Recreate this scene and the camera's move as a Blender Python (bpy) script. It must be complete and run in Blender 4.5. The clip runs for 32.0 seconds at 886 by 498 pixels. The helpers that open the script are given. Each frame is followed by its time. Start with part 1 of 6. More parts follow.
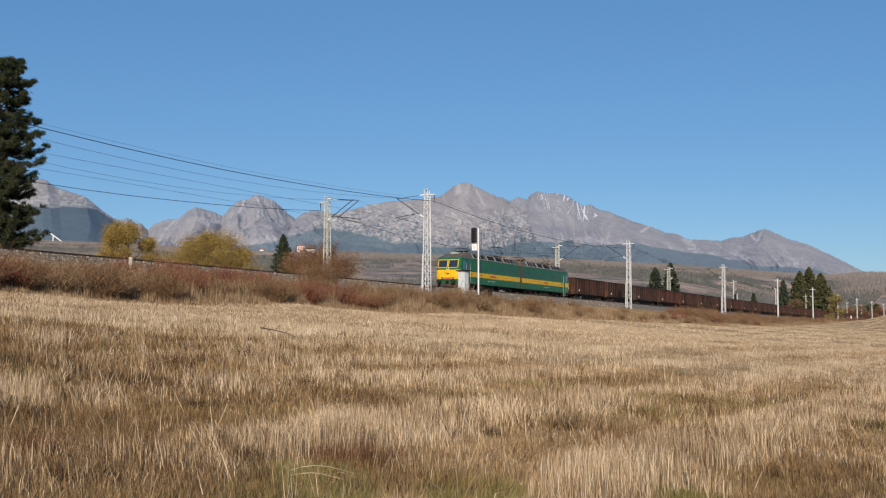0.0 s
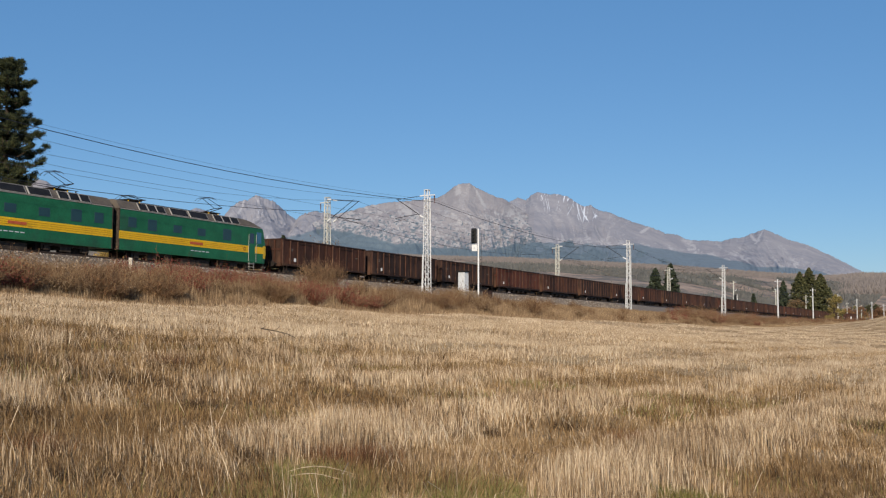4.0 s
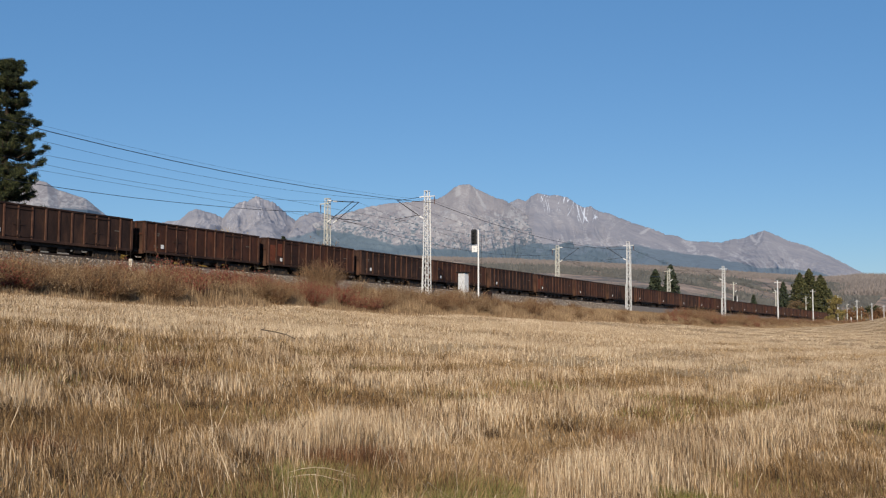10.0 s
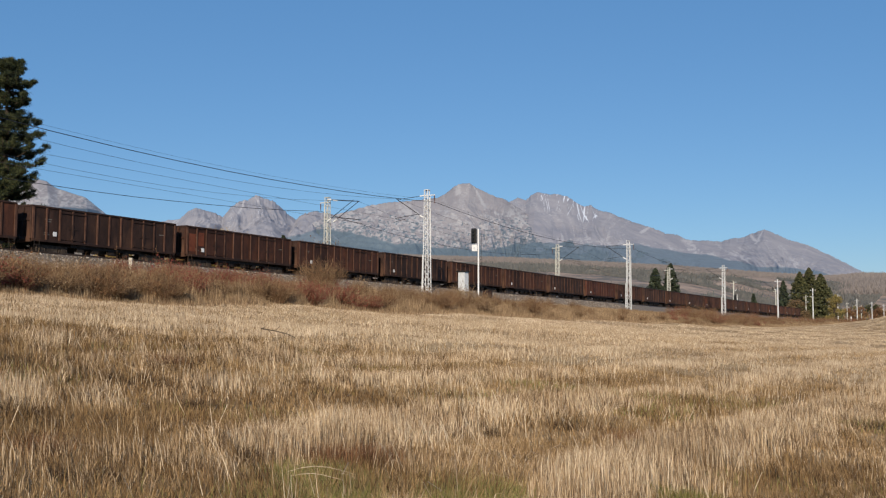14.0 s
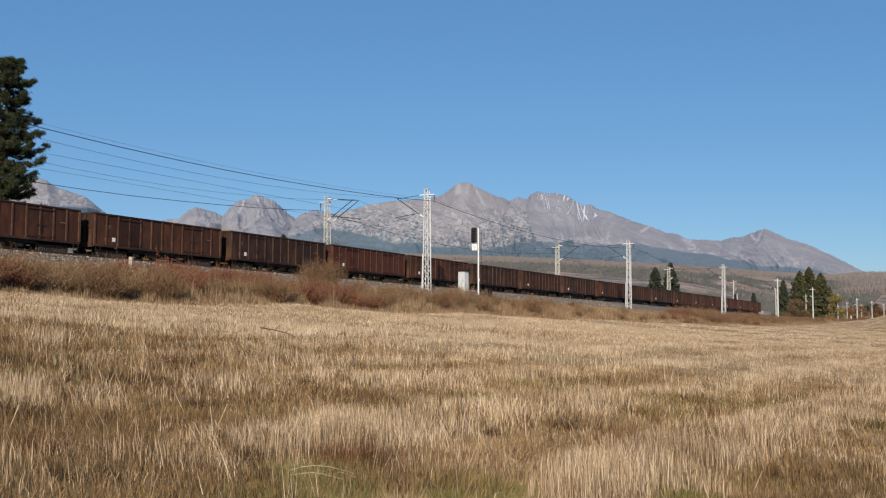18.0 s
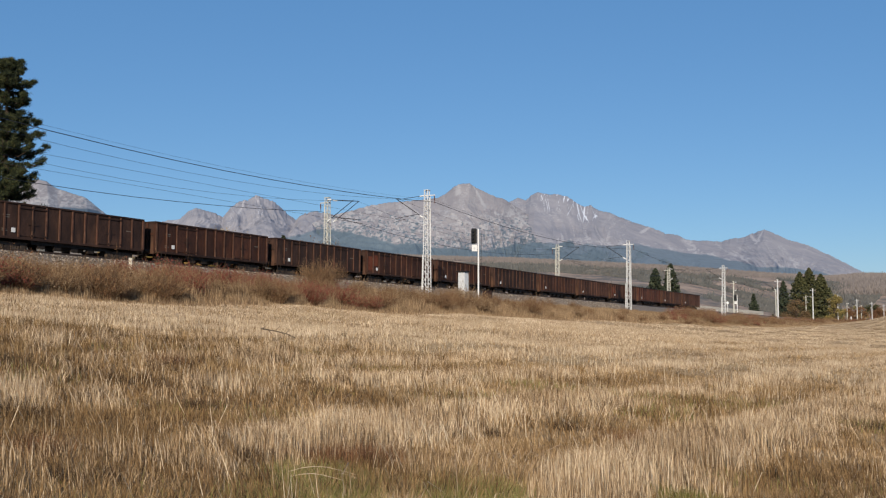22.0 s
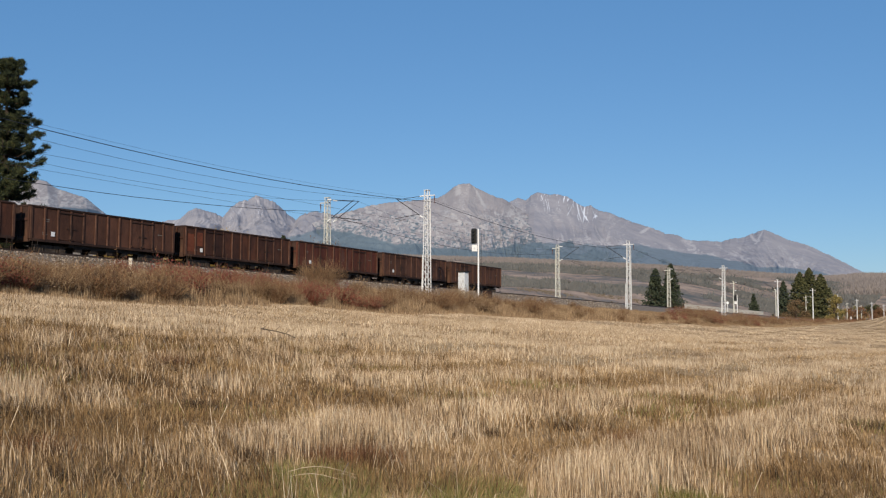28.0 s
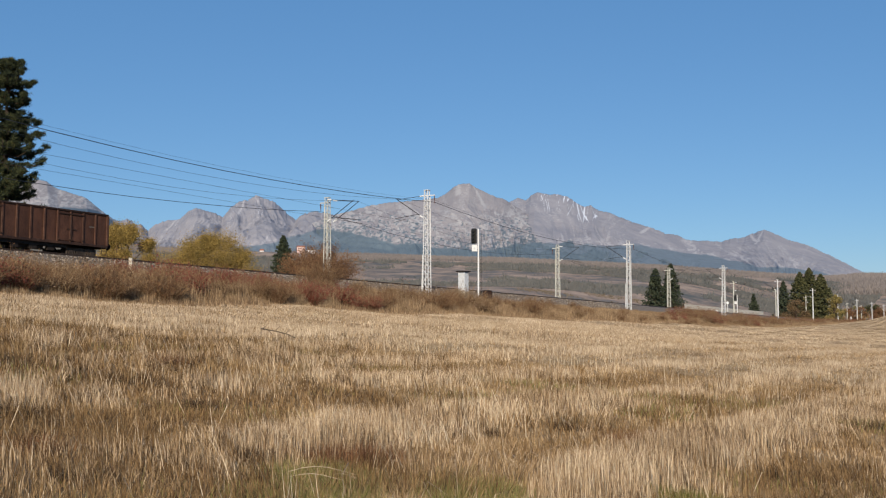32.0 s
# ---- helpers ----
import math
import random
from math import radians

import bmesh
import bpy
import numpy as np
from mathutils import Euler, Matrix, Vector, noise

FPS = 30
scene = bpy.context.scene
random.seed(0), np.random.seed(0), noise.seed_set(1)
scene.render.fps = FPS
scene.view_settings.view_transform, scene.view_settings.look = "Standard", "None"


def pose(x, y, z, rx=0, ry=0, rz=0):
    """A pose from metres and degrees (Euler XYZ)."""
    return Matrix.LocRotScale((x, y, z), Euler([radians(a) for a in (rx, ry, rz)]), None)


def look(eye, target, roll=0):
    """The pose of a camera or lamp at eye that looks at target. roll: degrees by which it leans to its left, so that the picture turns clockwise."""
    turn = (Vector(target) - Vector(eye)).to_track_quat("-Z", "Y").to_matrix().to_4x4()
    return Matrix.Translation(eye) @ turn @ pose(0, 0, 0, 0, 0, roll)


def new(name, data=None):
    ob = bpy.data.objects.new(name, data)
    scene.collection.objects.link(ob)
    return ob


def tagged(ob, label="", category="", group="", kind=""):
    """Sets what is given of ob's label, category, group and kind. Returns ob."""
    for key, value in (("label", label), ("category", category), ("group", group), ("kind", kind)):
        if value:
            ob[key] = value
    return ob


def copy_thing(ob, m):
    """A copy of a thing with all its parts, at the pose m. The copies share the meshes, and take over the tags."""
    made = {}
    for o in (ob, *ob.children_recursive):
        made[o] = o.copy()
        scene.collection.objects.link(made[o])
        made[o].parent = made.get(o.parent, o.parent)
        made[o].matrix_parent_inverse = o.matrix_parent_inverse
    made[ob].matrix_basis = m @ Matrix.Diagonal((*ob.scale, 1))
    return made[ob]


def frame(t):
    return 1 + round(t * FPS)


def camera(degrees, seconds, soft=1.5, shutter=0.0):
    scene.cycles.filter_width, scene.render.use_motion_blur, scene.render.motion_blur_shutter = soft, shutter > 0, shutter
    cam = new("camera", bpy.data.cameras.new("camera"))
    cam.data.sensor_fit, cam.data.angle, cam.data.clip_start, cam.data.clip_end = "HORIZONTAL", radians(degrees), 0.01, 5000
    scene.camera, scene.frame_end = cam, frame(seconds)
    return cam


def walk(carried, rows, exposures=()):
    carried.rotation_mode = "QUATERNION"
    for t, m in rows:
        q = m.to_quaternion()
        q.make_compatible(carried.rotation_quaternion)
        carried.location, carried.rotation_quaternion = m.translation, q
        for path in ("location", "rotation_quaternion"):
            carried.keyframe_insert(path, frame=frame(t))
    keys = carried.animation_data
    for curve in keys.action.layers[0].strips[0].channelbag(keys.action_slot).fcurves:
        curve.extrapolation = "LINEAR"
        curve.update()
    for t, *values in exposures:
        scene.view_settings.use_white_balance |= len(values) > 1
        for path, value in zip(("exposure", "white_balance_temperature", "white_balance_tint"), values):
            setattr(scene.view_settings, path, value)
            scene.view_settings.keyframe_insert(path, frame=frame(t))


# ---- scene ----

# ---- camera ----
TILT = 3.410            # degrees above the level
SWAY = ((0, 0.0), (1, 0.0), (2, 0.2), (3, 1.2), (6, 0.8), (7, 2.9), (8, 1.8), (9, 3.0), (10, 3.0), (11, 2.6), (12, 1.6),
        (13, 1.5), (14, 1.2), (17, 0.0), (18, -0.1), (20, -0.1), (21, 0.8), (22, 1.4), (25, 1.5), (28, 1.5), (32, 1.5))
cam = camera(43.94, 32.0, soft=1.2)
walk(cam, [(t, pose(0, 0, 1.6, 90 + TILT + a * 0.0295, 0, 0)) for t, a in SWAY])

# ---- world, sun, exposure ----
SUN_AZ = 184.8          # degrees clockwise from the view's forward axis (+y)
SUN_EL = 23.5
world = bpy.data.worlds.new("sky")
world.use_nodes = True
scene.world = world
wn = world.node_tree
sky = wn.nodes.new("ShaderNodeTexSky")
sky.sky_type = "NISHITA"
sky.sun_disc = False
sky.sun_elevation = radians(SUN_EL)
sky.sun_rotation = radians(SUN_AZ)
sky.altitude, sky.air_density, sky.dust_density, sky.ozone_density = 1500, 1.0, 0.25, 3.0
clear = wn.nodes.new("ShaderNodeMix")
clear.data_type, clear.blend_type = "RGBA", "MULTIPLY"
clear.inputs[0].default_value, clear.inputs[7].default_value = 1.0, (0.59, 0.635, 0.63, 1)
wn.links.new(sky.outputs[0], clear.inputs[6])
haze = wn.nodes.new("ShaderNodeMix")
haze.data_type, haze.blend_type = "RGBA", "ADD"
haze.inputs[0].default_value, haze.inputs[7].default_value = 1.0, (0.47, 1.70, 3.92, 1)
wn.links.new(clear.outputs[2], haze.inputs[6])
wn.links.new(haze.outputs[2], wn.nodes["Background"].inputs[0])
wn.nodes["Background"].inputs[1].default_value = 0.075
sun = new("sun", bpy.data.lights.new("sun", "SUN"))
sun.data.energy, sun.data.angle, sun.data.color = 4.9, radians(0.55), (1.0, 0.865, 0.69)
az, el = radians(SUN_AZ), radians(SUN_EL)
sun.matrix_basis = look((math.sin(az) * math.cos(el) * 50, math.cos(az) * math.cos(el) * 50, math.sin(el) * 50), (0, 0, 0))
scene.view_settings.exposure = 0.0


# ---- materials ----
def surface(name, colours, scale=4.0, rough=0.8, metal=0.0, bump=0.2, fine=30.0, spots=None, vary=0.0, island=False, streak=None, world_space=False, spec=0.3):
    """Noise between two or three colours, a second finer grain, relief, and optional stains."""
    m = bpy.data.materials.new(name)
    m.use_nodes = True
    nt, L = m.node_tree, m.node_tree.links
    b = nt.nodes["Principled BSDF"]
    b.inputs["Roughness"].default_value = rough
    b.inputs["Metallic"].default_value = metal
    b.inputs["Specular IOR Level"].default_value = spec
    if world_space:
        co = nt.nodes.new("ShaderNodeNewGeometry").outputs["Position"]
    else:
        co = nt.nodes.new("ShaderNodeTexCoord").outputs["Object"]
    if streak:
        mp = nt.nodes.new("ShaderNodeMapping")
        mp.inputs["Scale"].default_value = streak
        L.new(co, mp.inputs[0])
        co = mp.outputs[0]
    n1 = nt.nodes.new("ShaderNodeTexNoise")
    n1.inputs["Scale"].default_value, n1.inputs["Detail"].default_value = scale, 6
    n1.inputs["Roughness"].default_value = 0.65
    L.new(co, n1.inputs["Vector"])
    ramp = nt.nodes.new("ShaderNodeValToRGB")
    k = len(colours)
    while len(ramp.color_ramp.elements) < k:
        ramp.color_ramp.elements.new(0.5)
    for i, c in enumerate(colours):
        e = ramp.color_ramp.elements[i]
        e.position = 0.3 + 0.4 * i / max(1, k - 1)
        e.color = (*c, 1)
    if island:
        geo = nt.nodes.new("ShaderNodeNewGeometry")
        mixv = nt.nodes.new("ShaderNodeMath")
        mixv.operation = "MULTIPLY_ADD"
        mixv.inputs[1].default_value = 0.42
        L.new(geo.outputs["Random Per Island"], mixv.inputs[0])
        half = nt.nodes.new("ShaderNodeMath")
        half.operation = "MULTIPLY_ADD"
        half.inputs[1].default_value, half.inputs[2].default_value = 0.75, -0.1
        L.new(n1.outputs[0], half.inputs[0])
        L.new(half.outputs[0], mixv.inputs[2])
        L.new(mixv.outputs[0], ramp.inputs[0])
    else:
        L.new(n1.outputs[0], ramp.inputs[0])
    col = ramp.outputs[0]
    n2 = nt.nodes.new("ShaderNodeTexNoise")
    n2.inputs["Scale"].default_value, n2.inputs["Detail"].default_value = fine, 3
    L.new(co, n2.inputs["Vector"])

    def mix(kind, fac, a, c):
        x = nt.nodes.new("ShaderNodeMix")
        x.data_type, x.blend_type = "RGBA", kind
        if isinstance(fac, (int, float)):
            x.inputs[0].default_value = fac
        else:
            L.new(fac, x.inputs[0])
        for v, s in ((a, x.inputs[6]), (c, x.inputs[7])):
            if isinstance(v, tuple):
                s.default_value = (*v, 1)
            else:
                L.new(v, s)
        return x.outputs[2]

    g = nt.nodes.new("ShaderNodeValToRGB")
    g.color_ramp.elements[0].position, g.color_ramp.elements[1].position = 0.3, 0.7
    g.color_ramp.elements[0].color, g.color_ramp.elements[1].color = (0.72, 0.72, 0.72, 1), (1.15, 1.15, 1.15, 1)
    L.new(n2.outputs[0], g.inputs[0])
    col = mix("MULTIPLY", 0.8, col, g.outputs[0])
    if spots:
        sc, lo, hi, c = spots
        n3 = nt.nodes.new("ShaderNodeTexNoise")
        n3.inputs["Scale"].default_value, n3.inputs["Detail"].default_value = sc, 5
        L.new(co, n3.inputs["Vector"])
        r3 = nt.nodes.new("ShaderNodeMapRange")
        r3.inputs[1].default_value, r3.inputs[2].default_value = lo, hi
        L.new(n3.outputs[0], r3.inputs[0])
        col = mix("MIX", r3.outputs[0], col, c)
    if vary:
        oi = nt.nodes.new("ShaderNodeObjectInfo")
        r4 = nt.nodes.new("ShaderNodeMapRange")
        r4.inputs[3].default_value, r4.inputs[4].default_value = 1 - vary, 1 + vary
        L.new(oi.outputs["Random"], r4.inputs[0])
        hs = nt.nodes.new("ShaderNodeHueSaturation")
        L.new(r4.outputs[0], hs.inputs["Value"])
        L.new(col, hs.inputs["Color"])
        col = hs.outputs[0]
    L.new(col, b.inputs["Base Color"])
    if bump:
        bp = nt.nodes.new("ShaderNodeBump")
        bp.inputs["Strength"].default_value, bp.inputs["Distance"].default_value = bump, 0.02
        L.new(n2.outputs[0], bp.inputs["Height"])
        L.new(bp.outputs[0], b.inputs["Normal"])
    return m


def glassy(name, c, rough=0.08):
    m = surface(name, (c, tuple(v * 1.3 for v in c)), 3, rough, 0, 0, spec=0.6)
    return m


M = {}
M["straw"] = surface("dry_stubble", ((0.13, 0.078, 0.040), (0.46, 0.325, 0.19), (0.76, 0.615, 0.435)), 0.5, 0.85, 0, 0, 3.0, (0.16, 0.62, 0.76, (0.26, 0.185, 0.10)), island=True, world_space=True)
# Paler copy of straw: brightness put into the colour for the far zones.
M["stubble"] = surface("dry_stubble_brightened", ((0.25, 0.175, 0.108), (0.47, 0.358, 0.236), (0.70, 0.575, 0.420)), 0.5, 0.85, 0, 0, 3.0, (0.12, 0.64, 0.78, (0.30, 0.235, 0.13)), island=True, world_space=True)
M["stalk"] = surface("bleached_stalks", ((0.44, 0.34, 0.22), (0.58, 0.465, 0.325), (0.72, 0.605, 0.45)), 0.8, 0.8, 0, 0, 3.0, island=True, world_space=True)
M["green_grass"] = surface("short_green_grass", ((0.11, 0.112, 0.030), (0.20, 0.195, 0.055), (0.31, 0.285, 0.105)), 0.6, 0.85, 0, 0, 3.0, island=True, world_space=True)
M["thatch"] = surface("withered_thatch", ((0.145, 0.082, 0.034), (0.32, 0.205, 0.094), (0.55, 0.39, 0.21)), 0.7, 0.9, 0, 0, 3.0, (0.35, 0.56, 0.70, (0.21, 0.155, 0.08)), island=True, world_space=True)
M["brown"] = surface("withered_brown_weeds", ((0.060, 0.034, 0.014), (0.165, 0.096, 0.040), (0.30, 0.19, 0.085)), 0.9, 0.9, 0, 0, 3.0, island=True, world_space=True)
# Very dark weeds: the darkness of gaps between stems is in this colour.
M["gap_weed"] = surface("dark_gap_weeds", ((0.022, 0.014, 0.008), (0.062, 0.036, 0.018), (0.15, 0.088, 0.040)), 0.9, 0.9, 0, 0, 3.0, island=True, world_space=True)
M["weeds"] = surface("tall_dry_weeds", ((0.125, 0.078, 0.044), (0.27, 0.178, 0.100), (0.46, 0.335, 0.200)), 0.25, 0.9, 0, 0, 3.0, island=True, world_space=True)
M["ballast"] = surface("ballast", ((0.105, 0.082, 0.060), (0.195, 0.155, 0.118), (0.31, 0.258, 0.205)), 9.0, 0.9, 0, 0.8, 22.0, world_space=True)
M["stone"] = surface("ballast_stone", ((0.105, 0.078, 0.056), (0.24, 0.192, 0.146), (0.48, 0.41, 0.33)), 3.0, 0.9, 0, 0.3, 20.0, island=True)
M["rail"] = surface("rail_steel", ((0.06, 0.04, 0.03), (0.12, 0.085, 0.065)), 2.0, 0.5, 0.6, 0.1)
M["sleeper"] = surface("sleeper_concrete", ((0.24, 0.22, 0.19), (0.36, 0.34, 0.30)), 3.0, 0.9, 0, 0.3, vary=0.15)
M["mast"] = surface("mast_paint", ((0.55, 0.56, 0.56), (0.74, 0.75, 0.75)), 2.0, 0.55, 0.0, 0.1, 25.0, (3.0, 0.62, 0.75, (0.30, 0.25, 0.20)))
M["mast_far"] = surface("mast_paint_dull", ((0.46, 0.46, 0.41), (0.63, 0.63, 0.57)), 2.0, 0.6, 0.0, 0.1, 25.0, (3.0, 0.58, 0.72, (0.28, 0.22, 0.15)))
M["wire"] = surface("wire", ((0.03, 0.035, 0.04), (0.06, 0.065, 0.07)), 2.0, 0.5, 0.5, 0)
M["steel_dark"] = surface("dark_steel", ((0.016, 0.013, 0.011), (0.042, 0.032, 0.026)), 5.0, 0.7, 0.3, 0.2)
M["running_gear"] = surface("dusty_running_gear", ((0.026, 0.020, 0.016), (0.062, 0.047, 0.036), (0.105, 0.082, 0.064)), 5.0, 0.8, 0.2, 0.2)
M["insulator"] = surface("insulator", ((0.10, 0.045, 0.03), (0.16, 0.08, 0.05)), 5.0, 0.3, 0, 0)
M["white"] = surface("white_paint", ((0.70, 0.71, 0.71), (0.82, 0.82, 0.81)), 4.0, 0.5, 0, 0.05, 30.0, (5.0, 0.64, 0.8, (0.45, 0.40, 0.34)))
M["cabinet"] = surface("cabinet_paint", ((0.50, 0.53, 0.56), (0.66, 0.68, 0.70)), 3.0, 0.6, 0, 0.1, 30.0, (4.0, 0.6, 0.8, (0.36, 0.32, 0.28)))
M["black"] = surface("black_paint", ((0.012, 0.012, 0.013), (0.03, 0.03, 0.03)), 4.0, 0.5, 0, 0.05)
M["concrete"] = surface("post_concrete", ((0.42, 0.38, 0.30), (0.60, 0.55, 0.46)), 6.0, 0.9, 0, 0.3)
M["rust1"] = surface("rusty_brown_steel", ((0.0283, 0.0113, 0.0073), (0.0525, 0.0206, 0.0120), (0.0800, 0.0308, 0.0178)), 1.1, 0.75, 0.1, 0.25, 14.0, (0.8, 0.57, 0.75, (0.13, 0.045, 0.022)), vary=0.22, streak=(1, 1, 0.45))
M["rust2"] = surface("dark_rusty_steel", ((0.0222, 0.0113, 0.0085), (0.0400, 0.0203, 0.0143), (0.0648, 0.0323, 0.0215)), 1.3, 0.75, 0.1, 0.25, 14.0, (0.7, 0.58, 0.75, (0.10, 0.05, 0.03)), vary=0.18, streak=(1, 1, 0.45))
M["rust3"] = surface("red_brown_steel", ((0.0501, 0.0145, 0.0087), (0.0888, 0.0253, 0.0140), (0.1255, 0.0375, 0.0199)), 1.0, 0.75, 0.1, 0.25, 14.0, (0.9, 0.56, 0.75, (0.075, 0.045, 0.035)), vary=0.18, streak=(1, 1, 0.45))
M["rust4"] = surface("dusty_brown_steel", ((0.0365, 0.0153, 0.0100), (0.0679, 0.0292, 0.0179), (0.1001, 0.0445, 0.0279)), 1.1, 0.8, 0.05, 0.25, 14.0, (0.8, 0.57, 0.75, (0.12, 0.05, 0.03)), vary=0.15, streak=(1, 1, 0.45))
# Ribs lighter than the walls: dust, and the light they catch, in one colour.
M["ribs"] = surface("dusty_lit_rib_steel", ((0.0549, 0.0242, 0.0152), (0.0899, 0.0417, 0.0260), (0.1324, 0.0667, 0.0419)), 1.4, 0.8, 0.05, 0.2, 16.0, (0.9, 0.56, 0.75, (0.10, 0.04, 0.025)), vary=0.2)
M["faded"] = surface("faded_lettering", ((0.10, 0.08, 0.065), (0.22, 0.19, 0.16)), 9.0, 0.8, 0, 0.1)
M["patch"] = surface("bare_orange_rust", ((0.10, 0.026, 0.013), (0.19, 0.055, 0.026)), 3.0, 0.85, 0, 0.3)
M["green"] = surface("green_loco_paint", ((0.010, 0.098, 0.042), (0.017, 0.145, 0.064)), 0.8, 0.42, 0, 0.05, 12.0, (0.45, 0.57, 0.80, (0.026, 0.055, 0.036)))
M["yellow"] = surface("yellow_loco_paint", ((0.72, 0.41, 0.008), (0.82, 0.50, 0.015)), 0.9, 0.42, 0, 0.05, 12.0, (1.2, 0.62, 0.85, (0.40, 0.22, 0.03)))
M["ochre"] = surface("grimy_ochre_paint", ((0.42, 0.215, 0.012), (0.56, 0.30, 0.02)), 0.9, 0.5, 0, 0.05, 12.0)
M["roof"] = surface("grimy_roof", ((0.085, 0.07, 0.058), (0.15, 0.125, 0.10)), 1.5, 0.75, 0, 0.15)
M["grey"] = surface("grey_trim", ((0.28, 0.27, 0.24), (0.42, 0.40, 0.37)), 2.0, 0.6, 0, 0.1)
M["red"] = surface("red_orange_plate", ((0.42, 0.08, 0.03), (0.55, 0.13, 0.05)), 2.0, 0.5, 0, 0.05)
M["glass"] = glassy("dark_glass", (0.02, 0.03, 0.045))
M["roofglass"] = surface("grimy_roof_glass", ((0.012, 0.012, 0.014), (0.025, 0.025, 0.026)), 2.0, 0.6, 0, 0.05, spec=0.12)
# Blue reflection of the cab side windows, put into the base colour.
M["reflectglass"] = glassy("blue_reflection_glass", (0.03, 0.10, 0.17), 0.15)
M["louvre"] = glassy("louvre_window", (0.011, 0.040, 0.048), 0.35)
M["bark"] = surface("bark", ((0.055, 0.04, 0.03), (0.12, 0.085, 0.06)), 5.0, 0.95, 0, 0.6)
M["pine"] = surface("pine_needles", ((0.009, 0.017, 0.010), (0.028, 0.039, 0.016), (0.090, 0.094, 0.034)), 0.7, 0.8, 0, 0, 4.0, island=True)
M["spruce"] = surface("spruce_needles", ((0.020, 0.029, 0.018), (0.040, 0.054, 0.031), (0.070, 0.083, 0.046)), 0.7, 0.8, 0, 0, 4.0, island=True)
M["olive"] = surface("olive_leaves", ((0.034, 0.040, 0.018), (0.072, 0.078, 0.031), (0.125, 0.118, 0.048)), 0.7, 0.8, 0, 0, 4.0, island=True)
M["gold"] = surface("yellow_autumn_leaves", ((0.16, 0.112, 0.032), (0.29, 0.200, 0.052), (0.43, 0.295, 0.082)), 0.5, 0.8, 0, 0, 4.0, island=True)
M["russet"] = surface("russet_leaves", ((0.105, 0.048, 0.024), (0.20, 0.098, 0.046), (0.29, 0.160, 0.078)), 0.5, 0.85, 0, 0, 4.0, island=True)
M["dull_gold"] = surface("fading_yellow_leaves", ((0.12, 0.100, 0.034), (0.22, 0.170, 0.055), (0.33, 0.25, 0.085)), 0.5, 0.8, 0, 0, 4.0, island=True)
M["dull_russet"] = surface("brown_oak_leaves", ((0.085, 0.058, 0.030), (0.16, 0.105, 0.052), (0.23, 0.155, 0.080)), 0.5, 0.85, 0, 0, 4.0, island=True)
M["redleaf"] = surface("red_leaves", ((0.15, 0.030, 0.024), (0.24, 0.052, 0.038), (0.29, 0.095, 0.062)), 0.5, 0.85, 0, 0, 4.0, island=True)
M["twig"] = surface("bare_twigs", ((0.105, 0.060, 0.032), (0.215, 0.132, 0.070), (0.35, 0.235, 0.130)), 0.8, 0.9, 0, 0, 4.0, island=True)
# Brush and woods paled and greyed: distance haze put into their colours.
M["hazed_brush"] = surface("far_woods", ((0.088, 0.096, 0.098), (0.112, 0.116, 0.114), (0.150, 0.138, 0.126)), 0.01, 0.95, 0, 0, 0.2, island=True, world_space=True)
M["hazed_bare_wood"] = surface("leafless_woods_hazed", ((0.155, 0.142, 0.142), (0.190, 0.169, 0.164), (0.23, 0.20, 0.185)), 0.01, 0.95, 0, 0, 0.2, island=True, world_space=True)
M["meadow_brush"] = surface("brown_meadow_brush", ((0.115, 0.095, 0.072), (0.165, 0.132, 0.098), (0.23, 0.18, 0.13)), 0.05, 0.95, 0, 0, 0.5, island=True, world_space=True)
M["pink"] = surface("pink_render", ((0.66, 0.47, 0.43), (0.76, 0.56, 0.51)), 0.4, 0.9, 0, 0.1)
M["tile"] = surface("red_roof_tiles", ((0.28, 0.10, 0.06), (0.38, 0.15, 0.09)), 0.6, 0.9, 0, 0.1)


# ---- mesh helpers ----
def part(name, bm, material, parent=None, label=""):
    me = bpy.data.meshes.new(name)
    bm.to_mesh(me)
    bm.free()
    me.materials.append(material)
    ob = new(name, me)
    if parent is not None:
        ob.parent = parent
    if label:
        ob["label"] = label
    return ob


def share(name, ob, parent, m):
    """Another part on the same mesh."""
    o = new(name, ob.data)
    o.parent = parent
    o.matrix_basis = m
    return o


def thing(name, m, label, category, group="", kind=""):
    e = new(name)
    e.matrix_basis = m
    return tagged(e, label, category, group, kind)


def box(bm, x0, x1, y0, y1, z0, z1, bevel=0.0, m=None):
    r = bmesh.ops.create_cube(bm, size=1.0)
    vs = r["verts"]
    t = Matrix.Translation(((x0 + x1) / 2, (y0 + y1) / 2, (z0 + z1) / 2)) @ Matrix.Diagonal((x1 - x0, y1 - y0, z1 - z0, 1))
    bmesh.ops.transform(bm, matrix=(m @ t) if m else t, verts=vs)
    if bevel:
        es = {e for v in vs for e in v.link_edges}
        bmesh.ops.bevel(bm, geom=list(es), offset=bevel, segments=1, affect="EDGES")
    return bm


def boxbm(*a, **k):
    return box(bmesh.new(), *a, **k)


def rod(bm, a, b, r, r2=None, n=6):
    a, b = Vector(a), Vector(b)
    d = b - a
    m = Matrix.Translation((a + b) / 2) @ d.to_track_quat("Z", "Y").to_matrix().to_4x4()
    bmesh.ops.create_cone(bm, cap_ends=True, segments=n, radius1=r, radius2=r if r2 is None else r2, depth=d.length, matrix=m)
    return bm


